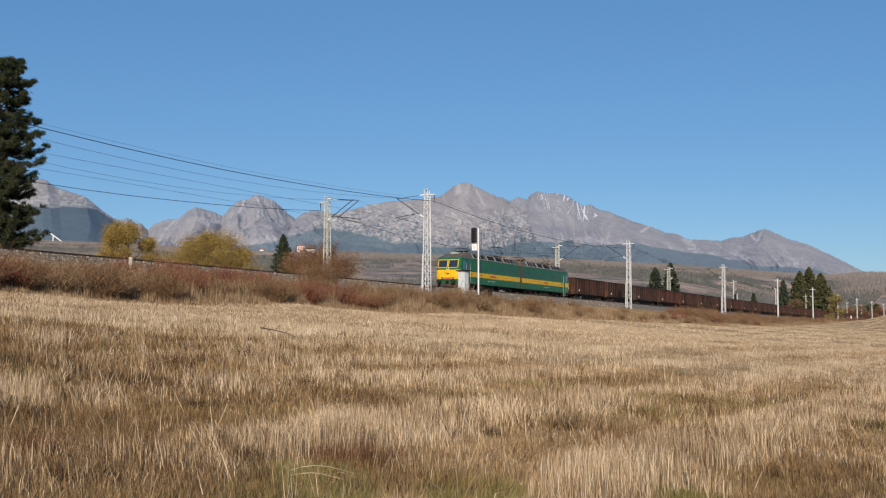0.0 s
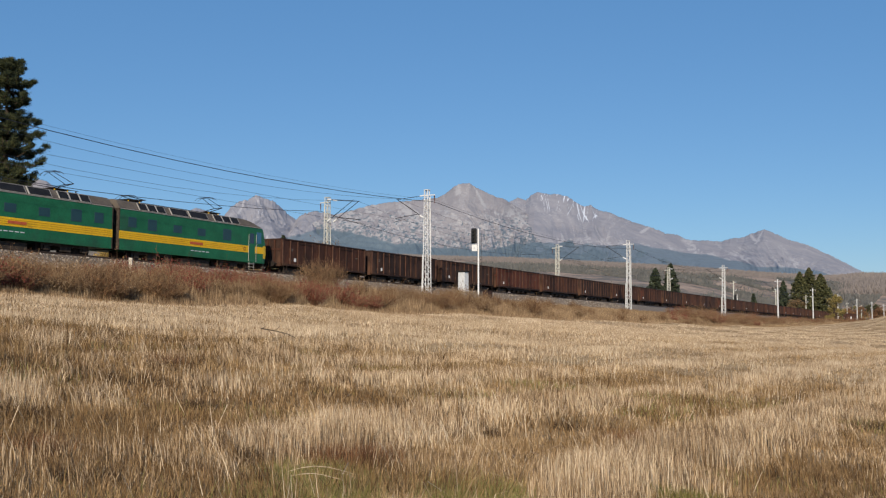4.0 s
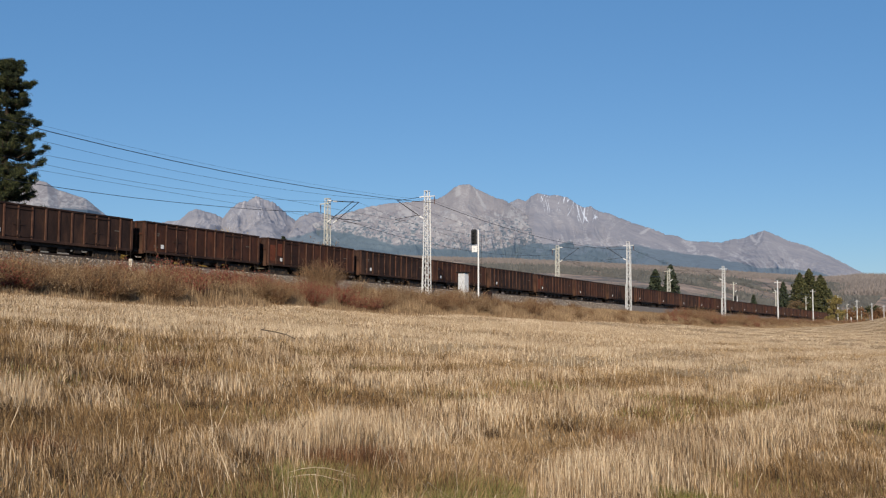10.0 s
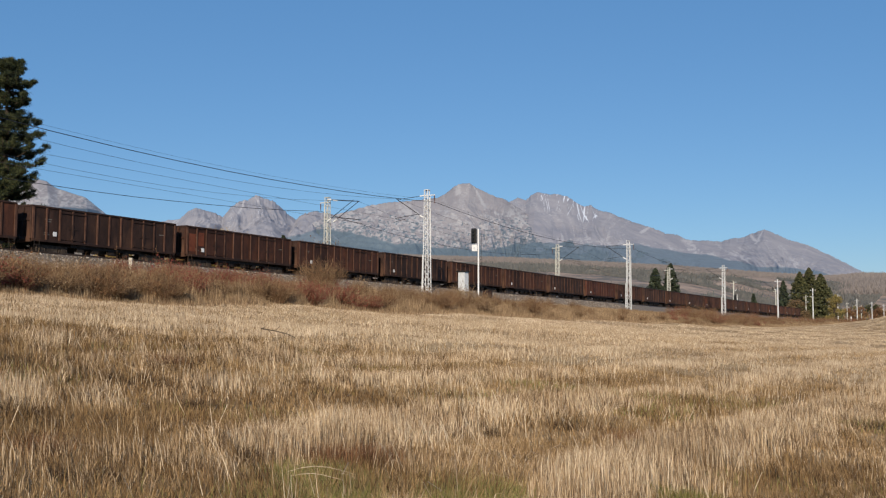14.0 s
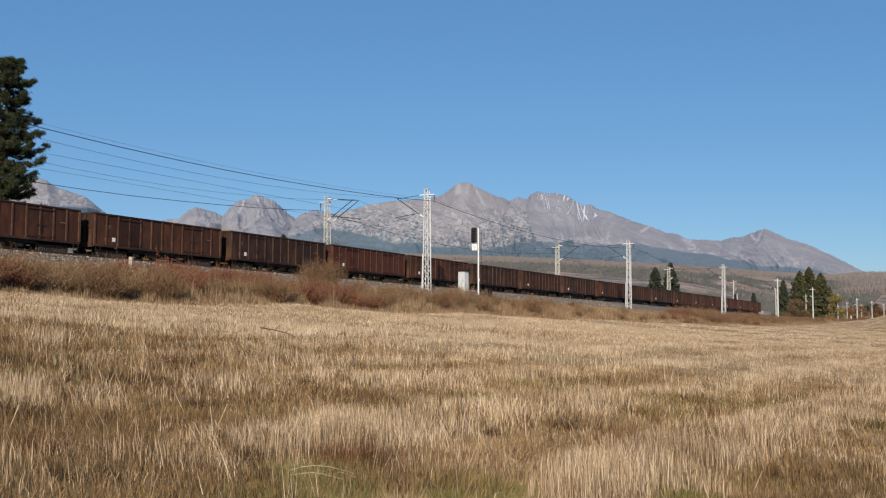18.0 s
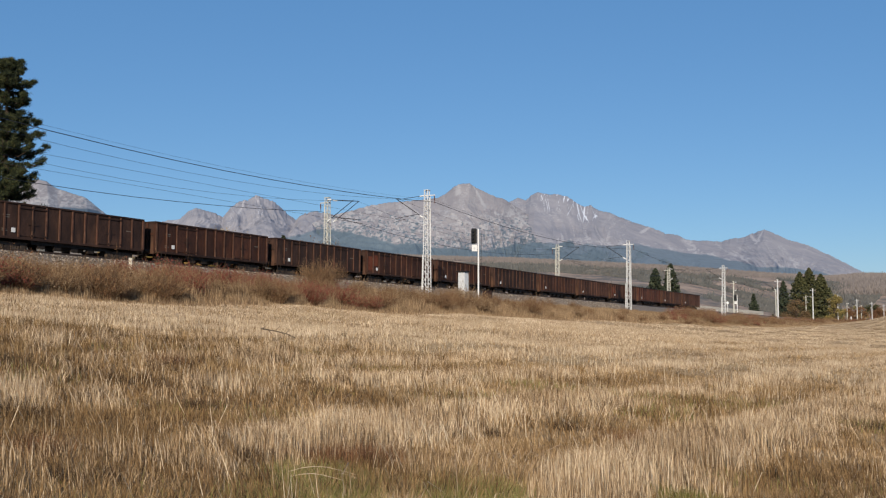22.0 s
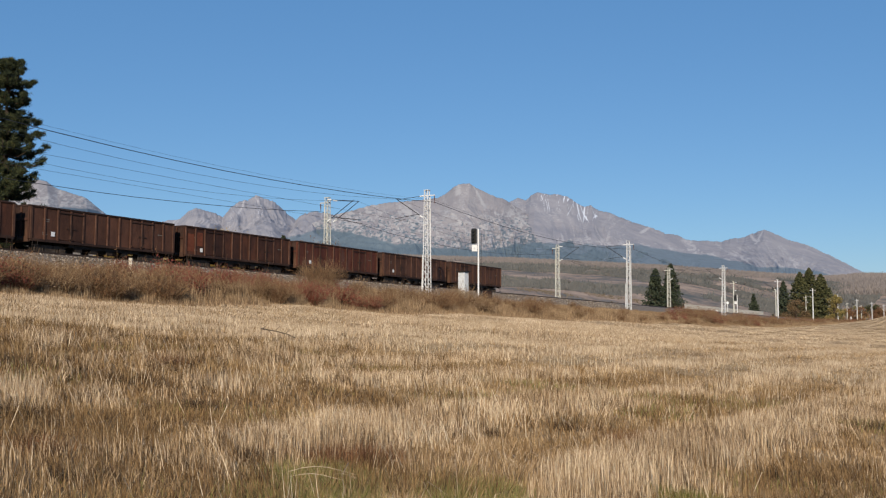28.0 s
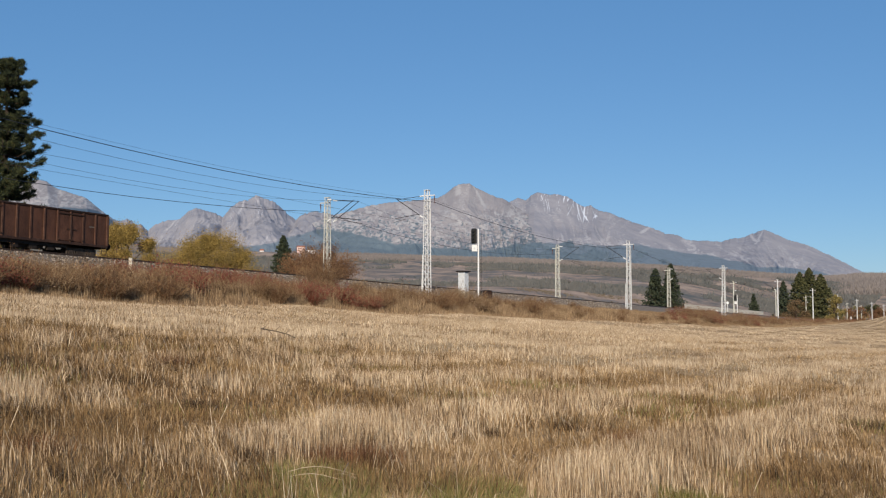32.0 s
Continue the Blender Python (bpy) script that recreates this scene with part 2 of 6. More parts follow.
def flat_mesh(name, verts, faces, material):
    """A mesh from arrays: verts (n, 3), faces (k, 3 or 4)."""
    me = bpy.data.meshes.new(name)
    verts, faces = np.asarray(verts, np.float32), np.asarray(faces, np.int32)
    k, w = faces.shape
    me.vertices.add(len(verts))
    me.vertices.foreach_set("co", verts.ravel())
    me.loops.add(k * w)
    me.loops.foreach_set("vertex_index", faces.ravel())
    me.polygons.add(k)
    me.polygons.foreach_set("loop_start", np.arange(0, k * w, w, dtype=np.int32))
    me.update(calc_edges=True)
    me.materials.append(material)
    return me


def hash2(i, j, seed):
    h = (i.astype(np.int64) * 374761393 + j.astype(np.int64) * 668265263 + seed * 1442695) & 0xFFFFFFFF
    h = ((h ^ (h >> 13)) * 1274126177) & 0xFFFFFFFF
    return ((h ^ (h >> 16)) & 0xFFFF) / 65535.0


def vnoise(x, y, seed=0):
    """Smooth value noise, 0 to 1."""
    i, j = np.floor(x), np.floor(y)
    u, v = x - i, y - j
    u, v = u * u * (3 - 2 * u), v * v * (3 - 2 * v)
    return ((hash2(i, j, seed) * (1 - u) + hash2(i + 1, j, seed) * u) * (1 - v)
            + (hash2(i, j + 1, seed) * (1 - u) + hash2(i + 1, j + 1, seed) * u) * v)


def fbm(x, y, seed=0, octaves=4, gain=0.5):
    s, a, t = 0.0, 1.0, 0.0
    for o in range(octaves):
        s, t = s + a * vnoise(x * 2 ** o, y * 2 ** o, seed + o), t + a
        a *= gain
    return s / t


def ridged(x, y, seed=0, octaves=5):
    s, a, t = 0.0, 1.0, 0.0
    for o in range(octaves):
        s, t = s + a * (1 - np.abs(2 * vnoise(x * 2 ** o, y * 2 ** o, seed + o) - 1)), t + a
        a *= 0.5
    return s / t


def smooth(a, b, x):
    t = np.clip((x - a) / (b - a), 0, 1)
    return t * t * (3 - 2 * t)


# ---- the line: a gentle curve on a falling grade; s runs away from the camera along the far track ----
SS = np.linspace(-620, 1000, 3241)
TH = 0.4876 - 0.00025 * SS + np.where(SS > 0, 1e-6, 0) * SS * SS / 2
TH = np.where(SS > 350, np.interp(350, SS, TH), TH)
_dx, _dy = np.sin(TH) * 0.5, np.cos(TH) * 0.5
_i0 = int(np.argmin(np.abs(SS)))
LX = np.cumsum(_dx) - np.cumsum(_dx)[_i0] - 16.37
LY = np.cumsum(_dy) - np.cumsum(_dy)[_i0] + 87.29
GAUGE_2 = 4.2           # from one track's middle to the other's


def rail_z(s):
    s = np.asarray(s, float)
    c = np.clip(s, -200, 420)
    return 4.834 - 0.01942 * s + 1.2e-5 * c * c + 2.4e-5 * np.where(s > 420, 420 * (s - 420), 0)


def line_at(s, lat=0.0, h=0.0):
    """A place by the line: s along it, lat metres from the far track towards the camera's side, h above the rails."""
    th = np.interp(s, SS, TH)
    return (np.interp(s, SS, LX) + lat * np.cos(th), np.interp(s, SS, LY) - lat * np.sin(th), rail_z(s) + h)


def line_pose(s, lat=0.0, h=0.0):
    x, y, z = line_at(s, lat, h)
    th = float(np.interp(s, SS, TH))
    g = float(rail_z(s + 1) - rail_z(s - 1)) / 2
    return pose(float(x), float(y), float(z), 0, math.degrees(math.atan(-g)), 90 - math.degrees(th))


def line_coords(x, y):
    """s and lat of places on the ground."""
    x, y = np.asarray(x, float), np.asarray(y, float)
    s = (x + 16.37) * math.sin(0.47) + (y - 87.29) * math.cos(0.47)
    for _ in range(6):
        s = np.clip(s, -615, 990)
        th = np.interp(s, SS, TH)
        ex, ey = x - np.interp(s, SS, LX), y - np.interp(s, SS, LY)
        s = s + ex * np.sin(th) + ey * np.cos(th)
    s = np.clip(s, -615, 990)
    th = np.interp(s, SS, TH)
    ex, ey = x - np.interp(s, SS, LX), y - np.interp(s, SS, LY)
    return s, ex * np.cos(th) - ey * np.sin(th)


def ground_z(x, y):
    x, y = np.asarray(x, float), np.asarray(y, float)
    s, lat = line_coords(x, y)
    zr = rail_z(s)
    near = np.interp(lat, [-400, 6.0, 7.2, 12.0, 16.5, 55.4, 120, 400], [-0.75, -0.75, -1.05, -2.35, -3.10, -6.24, -10.5, -14])
    far = np.interp(-lat, [-400, 2.2, 4.5, 8, 30, 400], [-0.75, -0.75, -1.5, -1.6, -1.9, 2])
    z = zr + np.where(lat > 2, near, far)
    off = smooth(7, 14, lat) + smooth(4, 10, -lat)
    z = z + off * (0.10 * (vnoise(x / 1.7, y / 1.7, 3) - 0.5) + 0.35 * (vnoise(x / 9, y / 9, 5) - 0.5))
    z = z + 8.2 * np.exp(-((x - 172) ** 2 + (y - 330) ** 2) / 9000.0) * smooth(12, 40, lat)
    z = z + 2.0 * smooth(90, 330, s) * smooth(9, 17, lat)
    # the land behind the line climbs in waves towards the foot of the mountains
    r = np.hypot(x, y)
    a = x / np.maximum(np.abs(y), 1.0)
    top = np.interp(a, [-1.2, -0.4, -0.1, 0.06, 0.21, 0.37, 0.6, 1.2], [115, 108, 96, 90, 75, 57, 50, 30])
    k = np.clip((r - 150) / 1550, 0, 1) ** 1.3 * np.maximum(smooth(10, 200, -lat), smooth(700, 1300, r) * (y > 0))
    waves = 6 * (fbm(x / 210, y / 160, 11, 3) - 0.45) * smooth(120, 600, r) * smooth(10, 200, -lat)
    return z * (1 - 0.9 * k) + top * k + waves


def on_ground(x, y, sink=0.05, **k):
    return pose(x, y, float(ground_z(x, y)) - sink, **k)


# ---- ground ----
def ground():
    """One sheet out to the horizon: rings about the viewpoint, finest where the line and field lie."""
    ang = np.concatenate([np.linspace(-180, -42, 70, endpoint=False), np.linspace(-42, 42, 420, endpoint=False), np.linspace(42, 180, 71)[:-1]])
    rad = np.concatenate([[0.0], np.geomspace(1.0, 4700, 300)])
    A, R = np.meshgrid(np.radians(ang), rad)
    X, Y = R * np.sin(A), R * np.cos(A)
    Z = ground_z(X.ravel(), Y.ravel())
    n = len(ang)
    i, j = np.meshgrid(np.arange(len(rad) - 1), np.arange(n), indexing="ij")
    a, b = (i * n + j).ravel(), (i * n + (j + 1) % n).ravel()
    F = np.stack([a, b, b + n, a + n], 1)
    me = flat_mesh("ground", np.stack([X.ravel(), Y.ravel(), Z], 1), F, land_material())
    me.polygons.foreach_set("use_smooth", np.ones(len(F), bool))
    return tagged(new("ground", me), "dry stubble field and brown autumn meadows rising to the hills", "ground", kind="structure")


def land_material():
    """Soil and straw near by; far meadows with brushy patches."""
    m = surface("land", ((0.27, 0.172, 0.086), (0.37, 0.252, 0.132), (0.48, 0.345, 0.190)), 0.35, 0.95, 0, 0.5, 7.0, (0.13, 0.60, 0.74, (0.27, 0.195, 0.105)), world_space=True, spec=0.1)
    nt, L = m.node_tree, m.node_tree.links
    b = nt.nodes["Principled BSDF"]
    near = b.inputs["Base Color"].links[0].from_socket
    pos = nt.nodes.new("ShaderNodeNewGeometry").outputs["Position"]
    mp = nt.nodes.new("ShaderNodeMapping")
    mp.inputs["Scale"].default_value = (0.0060, 0.0030, 0.008)
    L.new(pos, mp.inputs[0])
    n = nt.nodes.new("ShaderNodeTexNoise")
    n.inputs["Scale"].default_value, n.inputs["Detail"].default_value, n.inputs["Roughness"].default_value = 3.6, 12, 0.76
    L.new(mp.outputs[0], n.inputs["Vector"])
    ramp = nt.nodes.new("ShaderNodeValToRGB")
    while len(ramp.color_ramp.elements) < 5:
        ramp.color_ramp.elements.new(0.5)
    for e, (p, c) in zip(ramp.color_ramp.elements, ((0.36, (0.11, 0.118, 0.112)), (0.44, (0.17, 0.155, 0.136)), (0.495, (0.28, 0.215, 0.170)), (0.58, (0.44, 0.328, 0.248)), (0.70, (0.31, 0.24, 0.17)))):
        e.position, e.color = p, (*c, 1)
    L.new(n.outputs[0], ramp.inputs[0])
    dist = nt.nodes.new("ShaderNodeVectorMath")
    dist.operation = "LENGTH"
    L.new(pos, dist.inputs[0])
    mr = nt.nodes.new("ShaderNodeMapRange")
    mr.inputs[1].default_value, mr.inputs[2].default_value = 340, 520
    L.new(dist.outputs["Value"], mr.inputs[0])
    x = nt.nodes.new("ShaderNodeMix")
    x.data_type = "RGBA"
    L.new(mr.outputs[0], x.inputs[0])
    L.new(near, x.inputs[6])
    L.new(ramp.outputs[0], x.inputs[7])
    L.new(x.outputs[2], b.inputs["Base Color"])
    return m


# ---- mountains ----
def rock_material(name, forest, rock_a, rock_b, pale):
    """Granite with pale scree, forest and old snow laid out by the cover attributes of the mesh."""
    m = bpy.data.materials.new(name)
    m.use_nodes = True
    nt, L = m.node_tree, m.node_tree.links
    b = nt.nodes["Principled BSDF"]
    b.inputs["Roughness"].default_value, b.inputs["Specular IOR Level"].default_value = 0.95, 0.05
    pos = nt.nodes.new("ShaderNodeNewGeometry").outputs["Position"]

    def tex(scale, sq, detail=8):
        mp = nt.nodes.new("ShaderNodeMapping")
        mp.inputs["Scale"].default_value = sq
        L.new(pos, mp.inputs[0])
        n = nt.nodes.new("ShaderNodeTexNoise")
        n.inputs["Scale"].default_value, n.inputs["Detail"].default_value, n.inputs["Roughness"].default_value = scale, detail, 0.65
        L.new(mp.outputs[0], n.inputs["Vector"])
        return n.outputs[0]

    def rng(v, lo, hi):
        r = nt.nodes.new("ShaderNodeMapRange")
        r.inputs[1].default_value, r.inputs[2].default_value = lo, hi
        L.new(v, r.inputs[0])
        return r.outputs[0]

    def mix(f, a, c):
        x = nt.nodes.new("ShaderNodeMix")
        x.data_type = "RGBA"
        L.new(f, x.inputs[0])
        for v, s in ((a, x.inputs[6]), (c, x.inputs[7])):
            if isinstance(v, tuple):
                s.default_value = (*v, 1)
            else:
                L.new(v, s)
        return x.outputs[2]

    def arith(op, a, c):
        x = nt.nodes.new("ShaderNodeMath")
        x.operation = op
        for v, s in ((a, x.inputs[0]), (c, x.inputs[1])):
            if isinstance(v, (int, float)):
                s.default_value = v
            else:
                L.new(v, s)
        return x.outputs[0]

    def cover(kind, grain, amount):
        """A cover's share of the ground, its edge broken up by fine noise."""
        at = nt.nodes.new("ShaderNodeAttribute")
        at.attribute_name = kind
        return rng(arith("ADD", at.outputs["Fac"], arith("MULTIPLY", arith("SUBTRACT", grain, 0.5), amount)), 0.3, 0.7)

    rock = mix(rng(tex(0.010, (1, 0.4, 0.7)), 0.36, 0.64), rock_a, rock_b)
    rock = mix(arith("MULTIPLY", rng(tex(0.045, (1.0, 0.3, 0.85), 7), 0.54, 0.68), 0.30), rock, tuple(v * 0.72 for v in rock_a))
    rock = mix(arith("MULTIPLY", cover("scree", tex(0.11, (1.0, 0.3, 0.9), 6), 1.5), 0.75), rock, pale)
    rock = mix(cover("snow", tex(0.08, (1.5, 0.3, 0.6), 4), 0.3), rock, (0.78, 0.80, 0.84))
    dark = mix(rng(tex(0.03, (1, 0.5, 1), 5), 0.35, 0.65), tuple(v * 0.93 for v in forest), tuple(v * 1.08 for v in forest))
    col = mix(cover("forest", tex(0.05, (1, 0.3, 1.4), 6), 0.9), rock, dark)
    L.new(col, b.inputs["Base Color"])
    bp = nt.nodes.new("ShaderNodeBump")
    bp.inputs["Strength"].default_value, bp.inputs["Distance"].default_value = 0.15, 3.0
    L.new(tex(0.03, (1, 0.6, 0.6), 8), bp.inputs["Height"])
    L.new(bp.outputs[0], b.inputs["Normal"])
    return m


def mountain(name, crest, depth, y0, foot, wood, material, label, seed, crag=4.0, relief=60.0, couloirs=(), snowy=None, cols=900, rows=210, mottled=0.0, spurs=38.0):
    """A range: crest of (bearing, rise) as seen over the plain, spurs and gullies running down from it to the foot.
    wood: (bearing, rise) of the tree line; couloirs: (bearing, lean, length) of pale chutes; snowy: bearings between which snow lies."""
    cb = np.array([(x - 784) / 1943 for x, _ in crest])
    ch = np.array([1.6 + (557.0 - y) / 1943 * depth for _, y in crest])
    u = np.linspace(cb[0], cb[-1], cols)
    v = np.concatenate([np.linspace(0, 1, rows - 30) ** 0.85, np.linspace(1, 1.12, 31)[1:]])
    U, V = np.meshgrid(u, v)
    Y = y0 + (depth - y0) * V
    X = U * Y
    down = np.clip(1 - V, 0, 1)
    # spurs swing sideways on their way down
    swing = 0.030 * (fbm(U * 14, V * 1.6, seed, 3) - 0.5) * smooth(0.0, 0.5, down)
    top = np.interp(U + swing, cb, ch)
    jag = ridged(U * 330, V * 0 + 0.5, seed + 9, 3) - 0.62
    top = top + crag * jag * smooth(0.82, 1.0, V)
    base = np.interp(u, [(x - 784) / 1943 for x, _ in foot], [1.6 + (554.5 - y) / 1943 * y0 for _, y in foot])[None, :]
    prof = np.clip(V, 0, 1) ** 1.25
    Z = base + (top - base) * prof
    shear = 9.0 * (vnoise(U * 11, V * 0.5, seed + 2) - 0.5) * down
    q = U * spurs + 1.6 * vnoise(U * 20, V * 3, seed + 3) + shear
    gul = ridged(q, V * 2.2 + U * 6, seed + 5, 5) - 0.62
    fine = ridged(U * 150 + 3.0 * vnoise(U * 40, V * 6, seed + 4) + 4 * shear, V * 11, seed + 7, 3) - 0.62
    bulge = np.clip(down * 2.6, 0, 1) * np.clip(V * 3, 0, 1)
    Z = Z + bulge * (relief * gul + 0.13 * relief * fine) * smooth(20, 160, top - base)
    over = V > 1
    Z = np.where(over, np.interp(U, cb, ch) + crag * jag - (V - 1) * (depth - y0) * 1.2, Z)
    Z[0] = -30
    # what grows and lies on the slopes
    rise = (Z - 1.6) / Y
    line = np.interp(U, [(x - 784) / 1943 for x, _ in wood], [(554.5 - y) / 1943 for _, y in wood])
    above = (rise - line) * 1943 + 18 * (fbm(U * 45, V * 4, seed + 20, 4) - 0.5) - 3 * gul
    patch = fbm(U * 560, rise * 950, seed + 21, 4)
    forest = np.maximum(smooth(5, -5, above), (0.62 if mottled > 20 else 0.42 if mottled else 0.30) * smooth(0.49, 0.60, patch + 0.08 * smooth(20, 0, above) - 0.10 * smooth(10, mottled + 12, above)) * smooth(mottled + 20, mottled, above))
    chute = ridged(U * 95 + 2.5 * vnoise(U * 30, rise * 40, seed + 24) + 1.2 * shear, rise * 26, seed + 22, 3)
    scree = 0.38 * smooth(0.66, 0.88, chute) * smooth(0.1, 0.35, V) + (0.62 if mottled else 0.4) * smooth(0.46, 0.60, fbm(U * 330, rise * 520, seed + 23, 4)) * smooth(mottled + 35, mottled, above)
    below = (top - Z) / Y * 1943
    for x, lean, length, width in couloirs:
        c = (x - 784) / 1943 + lean * below / 1943 + 0.0012 * (vnoise(below / 9, below * 0, seed) - 0.5)
        scree = np.maximum(scree, 0.8 * np.exp(-((U - c) * 1943 / (width + 0.06 * below)) ** 2) * smooth(length + 10, length - 6, below))
    snow = np.zeros(U.shape)
    if snowy:
        t = U + 0.006 * (vnoise(U * 60, rise * 60, seed + 31) - 0.5)
        streak = np.maximum(ridged((t + 0.22 * rise) * 430, rise * 40, seed + 30, 1), ridged((t - 0.30 * rise) * 390, rise * 40, seed + 34, 1))
        streak = streak - 0.12 * smooth(0.50, 0.30, vnoise(U * 190, rise * 75, seed + 35))
        for x0, x1, amount in snowy:
            band = smooth(x0 - 8, x0 + 8, U * 1943 + 784) * smooth(x1 + 10, x1 - 10, U * 1943 + 784)
            snow = np.maximum(snow, 0.72 * band * smooth(0.99 - 0.11 * amount, 1.0 - 0.03 * amount, streak) * smooth(80, 45, below))
    n = cols
    i, j = np.meshgrid(np.arange(len(v) - 1), np.arange(n - 1), indexing="ij")
    a = (i * n + j).ravel()
    F = np.stack([a, a + 1, a + n + 1, a + n], 1)
    me = flat_mesh(name, np.stack([X.ravel(), Y.ravel(), Z.ravel()], 1), F, material)
    me.polygons.foreach_set("use_smooth", np.ones(len(F), bool))
    for kind, val in (("forest", forest), ("scree", scree), ("snow", snow)):
        me.attributes.new(kind, "FLOAT", "POINT").data.foreach_set("value", val.ravel().astype(np.float32))
    return tagged(new(name, me), label, "mountain", kind="structure")


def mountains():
    # Rock and forest colours include distance haze, painted in as a pale bluish cast.
    far = rock_material("hazed_granite_far", (0.180, 0.225, 0.262), (0.285, 0.285, 0.315), (0.375, 0.36, 0.375), (0.53, 0.51, 0.51))
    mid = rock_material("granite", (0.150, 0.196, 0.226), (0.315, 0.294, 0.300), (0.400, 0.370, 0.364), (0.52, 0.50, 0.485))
    near = rock_material("hazed_granite_wooded", (0.125, 0.168, 0.205), (0.30, 0.282, 0.288), (0.38, 0.352, 0.346), (0.50, 0.475, 0.46))
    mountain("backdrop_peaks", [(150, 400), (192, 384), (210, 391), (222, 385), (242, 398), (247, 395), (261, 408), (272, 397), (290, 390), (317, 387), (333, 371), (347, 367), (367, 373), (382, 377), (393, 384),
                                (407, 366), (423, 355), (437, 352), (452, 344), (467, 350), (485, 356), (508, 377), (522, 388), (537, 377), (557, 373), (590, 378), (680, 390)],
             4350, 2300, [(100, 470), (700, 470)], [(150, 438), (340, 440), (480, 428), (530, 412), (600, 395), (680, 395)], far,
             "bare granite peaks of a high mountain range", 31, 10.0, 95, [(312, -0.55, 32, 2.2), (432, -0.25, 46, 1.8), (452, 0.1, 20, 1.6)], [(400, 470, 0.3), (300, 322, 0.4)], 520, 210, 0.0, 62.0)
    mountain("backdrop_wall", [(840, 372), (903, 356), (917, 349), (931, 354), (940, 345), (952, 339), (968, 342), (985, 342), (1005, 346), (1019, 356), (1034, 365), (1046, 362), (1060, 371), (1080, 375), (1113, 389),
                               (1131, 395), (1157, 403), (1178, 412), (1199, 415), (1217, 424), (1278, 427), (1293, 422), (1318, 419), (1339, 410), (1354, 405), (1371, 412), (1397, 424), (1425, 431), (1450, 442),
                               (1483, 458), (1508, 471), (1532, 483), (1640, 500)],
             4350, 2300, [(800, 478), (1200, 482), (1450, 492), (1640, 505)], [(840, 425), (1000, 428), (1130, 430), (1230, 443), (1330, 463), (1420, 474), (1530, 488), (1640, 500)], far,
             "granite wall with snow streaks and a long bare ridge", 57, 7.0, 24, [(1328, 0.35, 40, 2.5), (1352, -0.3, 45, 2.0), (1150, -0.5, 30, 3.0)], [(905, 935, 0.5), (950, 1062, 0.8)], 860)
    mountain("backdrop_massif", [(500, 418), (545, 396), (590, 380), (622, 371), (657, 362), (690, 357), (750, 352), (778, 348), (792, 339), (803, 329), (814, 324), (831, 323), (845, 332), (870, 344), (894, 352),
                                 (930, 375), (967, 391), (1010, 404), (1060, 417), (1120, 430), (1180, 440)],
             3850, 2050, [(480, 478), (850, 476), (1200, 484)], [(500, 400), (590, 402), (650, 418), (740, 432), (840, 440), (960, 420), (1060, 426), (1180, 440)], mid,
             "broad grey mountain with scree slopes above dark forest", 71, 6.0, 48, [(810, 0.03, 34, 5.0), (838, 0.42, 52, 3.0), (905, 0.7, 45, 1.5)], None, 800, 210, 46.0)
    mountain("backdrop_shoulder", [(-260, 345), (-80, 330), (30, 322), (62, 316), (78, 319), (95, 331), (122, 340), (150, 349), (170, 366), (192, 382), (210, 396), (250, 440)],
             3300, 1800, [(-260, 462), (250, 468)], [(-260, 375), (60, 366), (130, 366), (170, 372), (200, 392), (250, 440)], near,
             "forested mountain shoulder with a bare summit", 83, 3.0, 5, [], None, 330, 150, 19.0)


# ---- track ----
def sweep(name, profile, s0, s1, step, material, parent=None, closed=False, lat0=0.0, jitter=0.0):
    """A profile of (lat, h) carried along the line."""
    s = np.arange(s0, s1 + step, step)
    k = len(profile)
    V = np.zeros((len(s), k, 3))
    for q, (lat, h) in enumerate(profile):
        x, y, z = line_at(s, lat + lat0, h)
        V[:, q] = np.stack([x, y, z], 1)
    if jitter:
        V[..., 2] += jitter * (vnoise(V[..., 0] * 3.1, V[..., 1] * 3.1, 8) - 0.5)
    kk = k if closed else k - 1
    i, j = np.meshgrid(np.arange(len(s) - 1), np.arange(kk), indexing="ij")
    a, b = (i * k + j).ravel(), (i * k + (j + 1) % k).ravel()
    ob = new(name, flat_mesh(name, V.reshape(-1, 3), np.stack([a, b, b + k, a + k], 1), material))
    if parent is not None:
        ob.parent = parent
    return ob


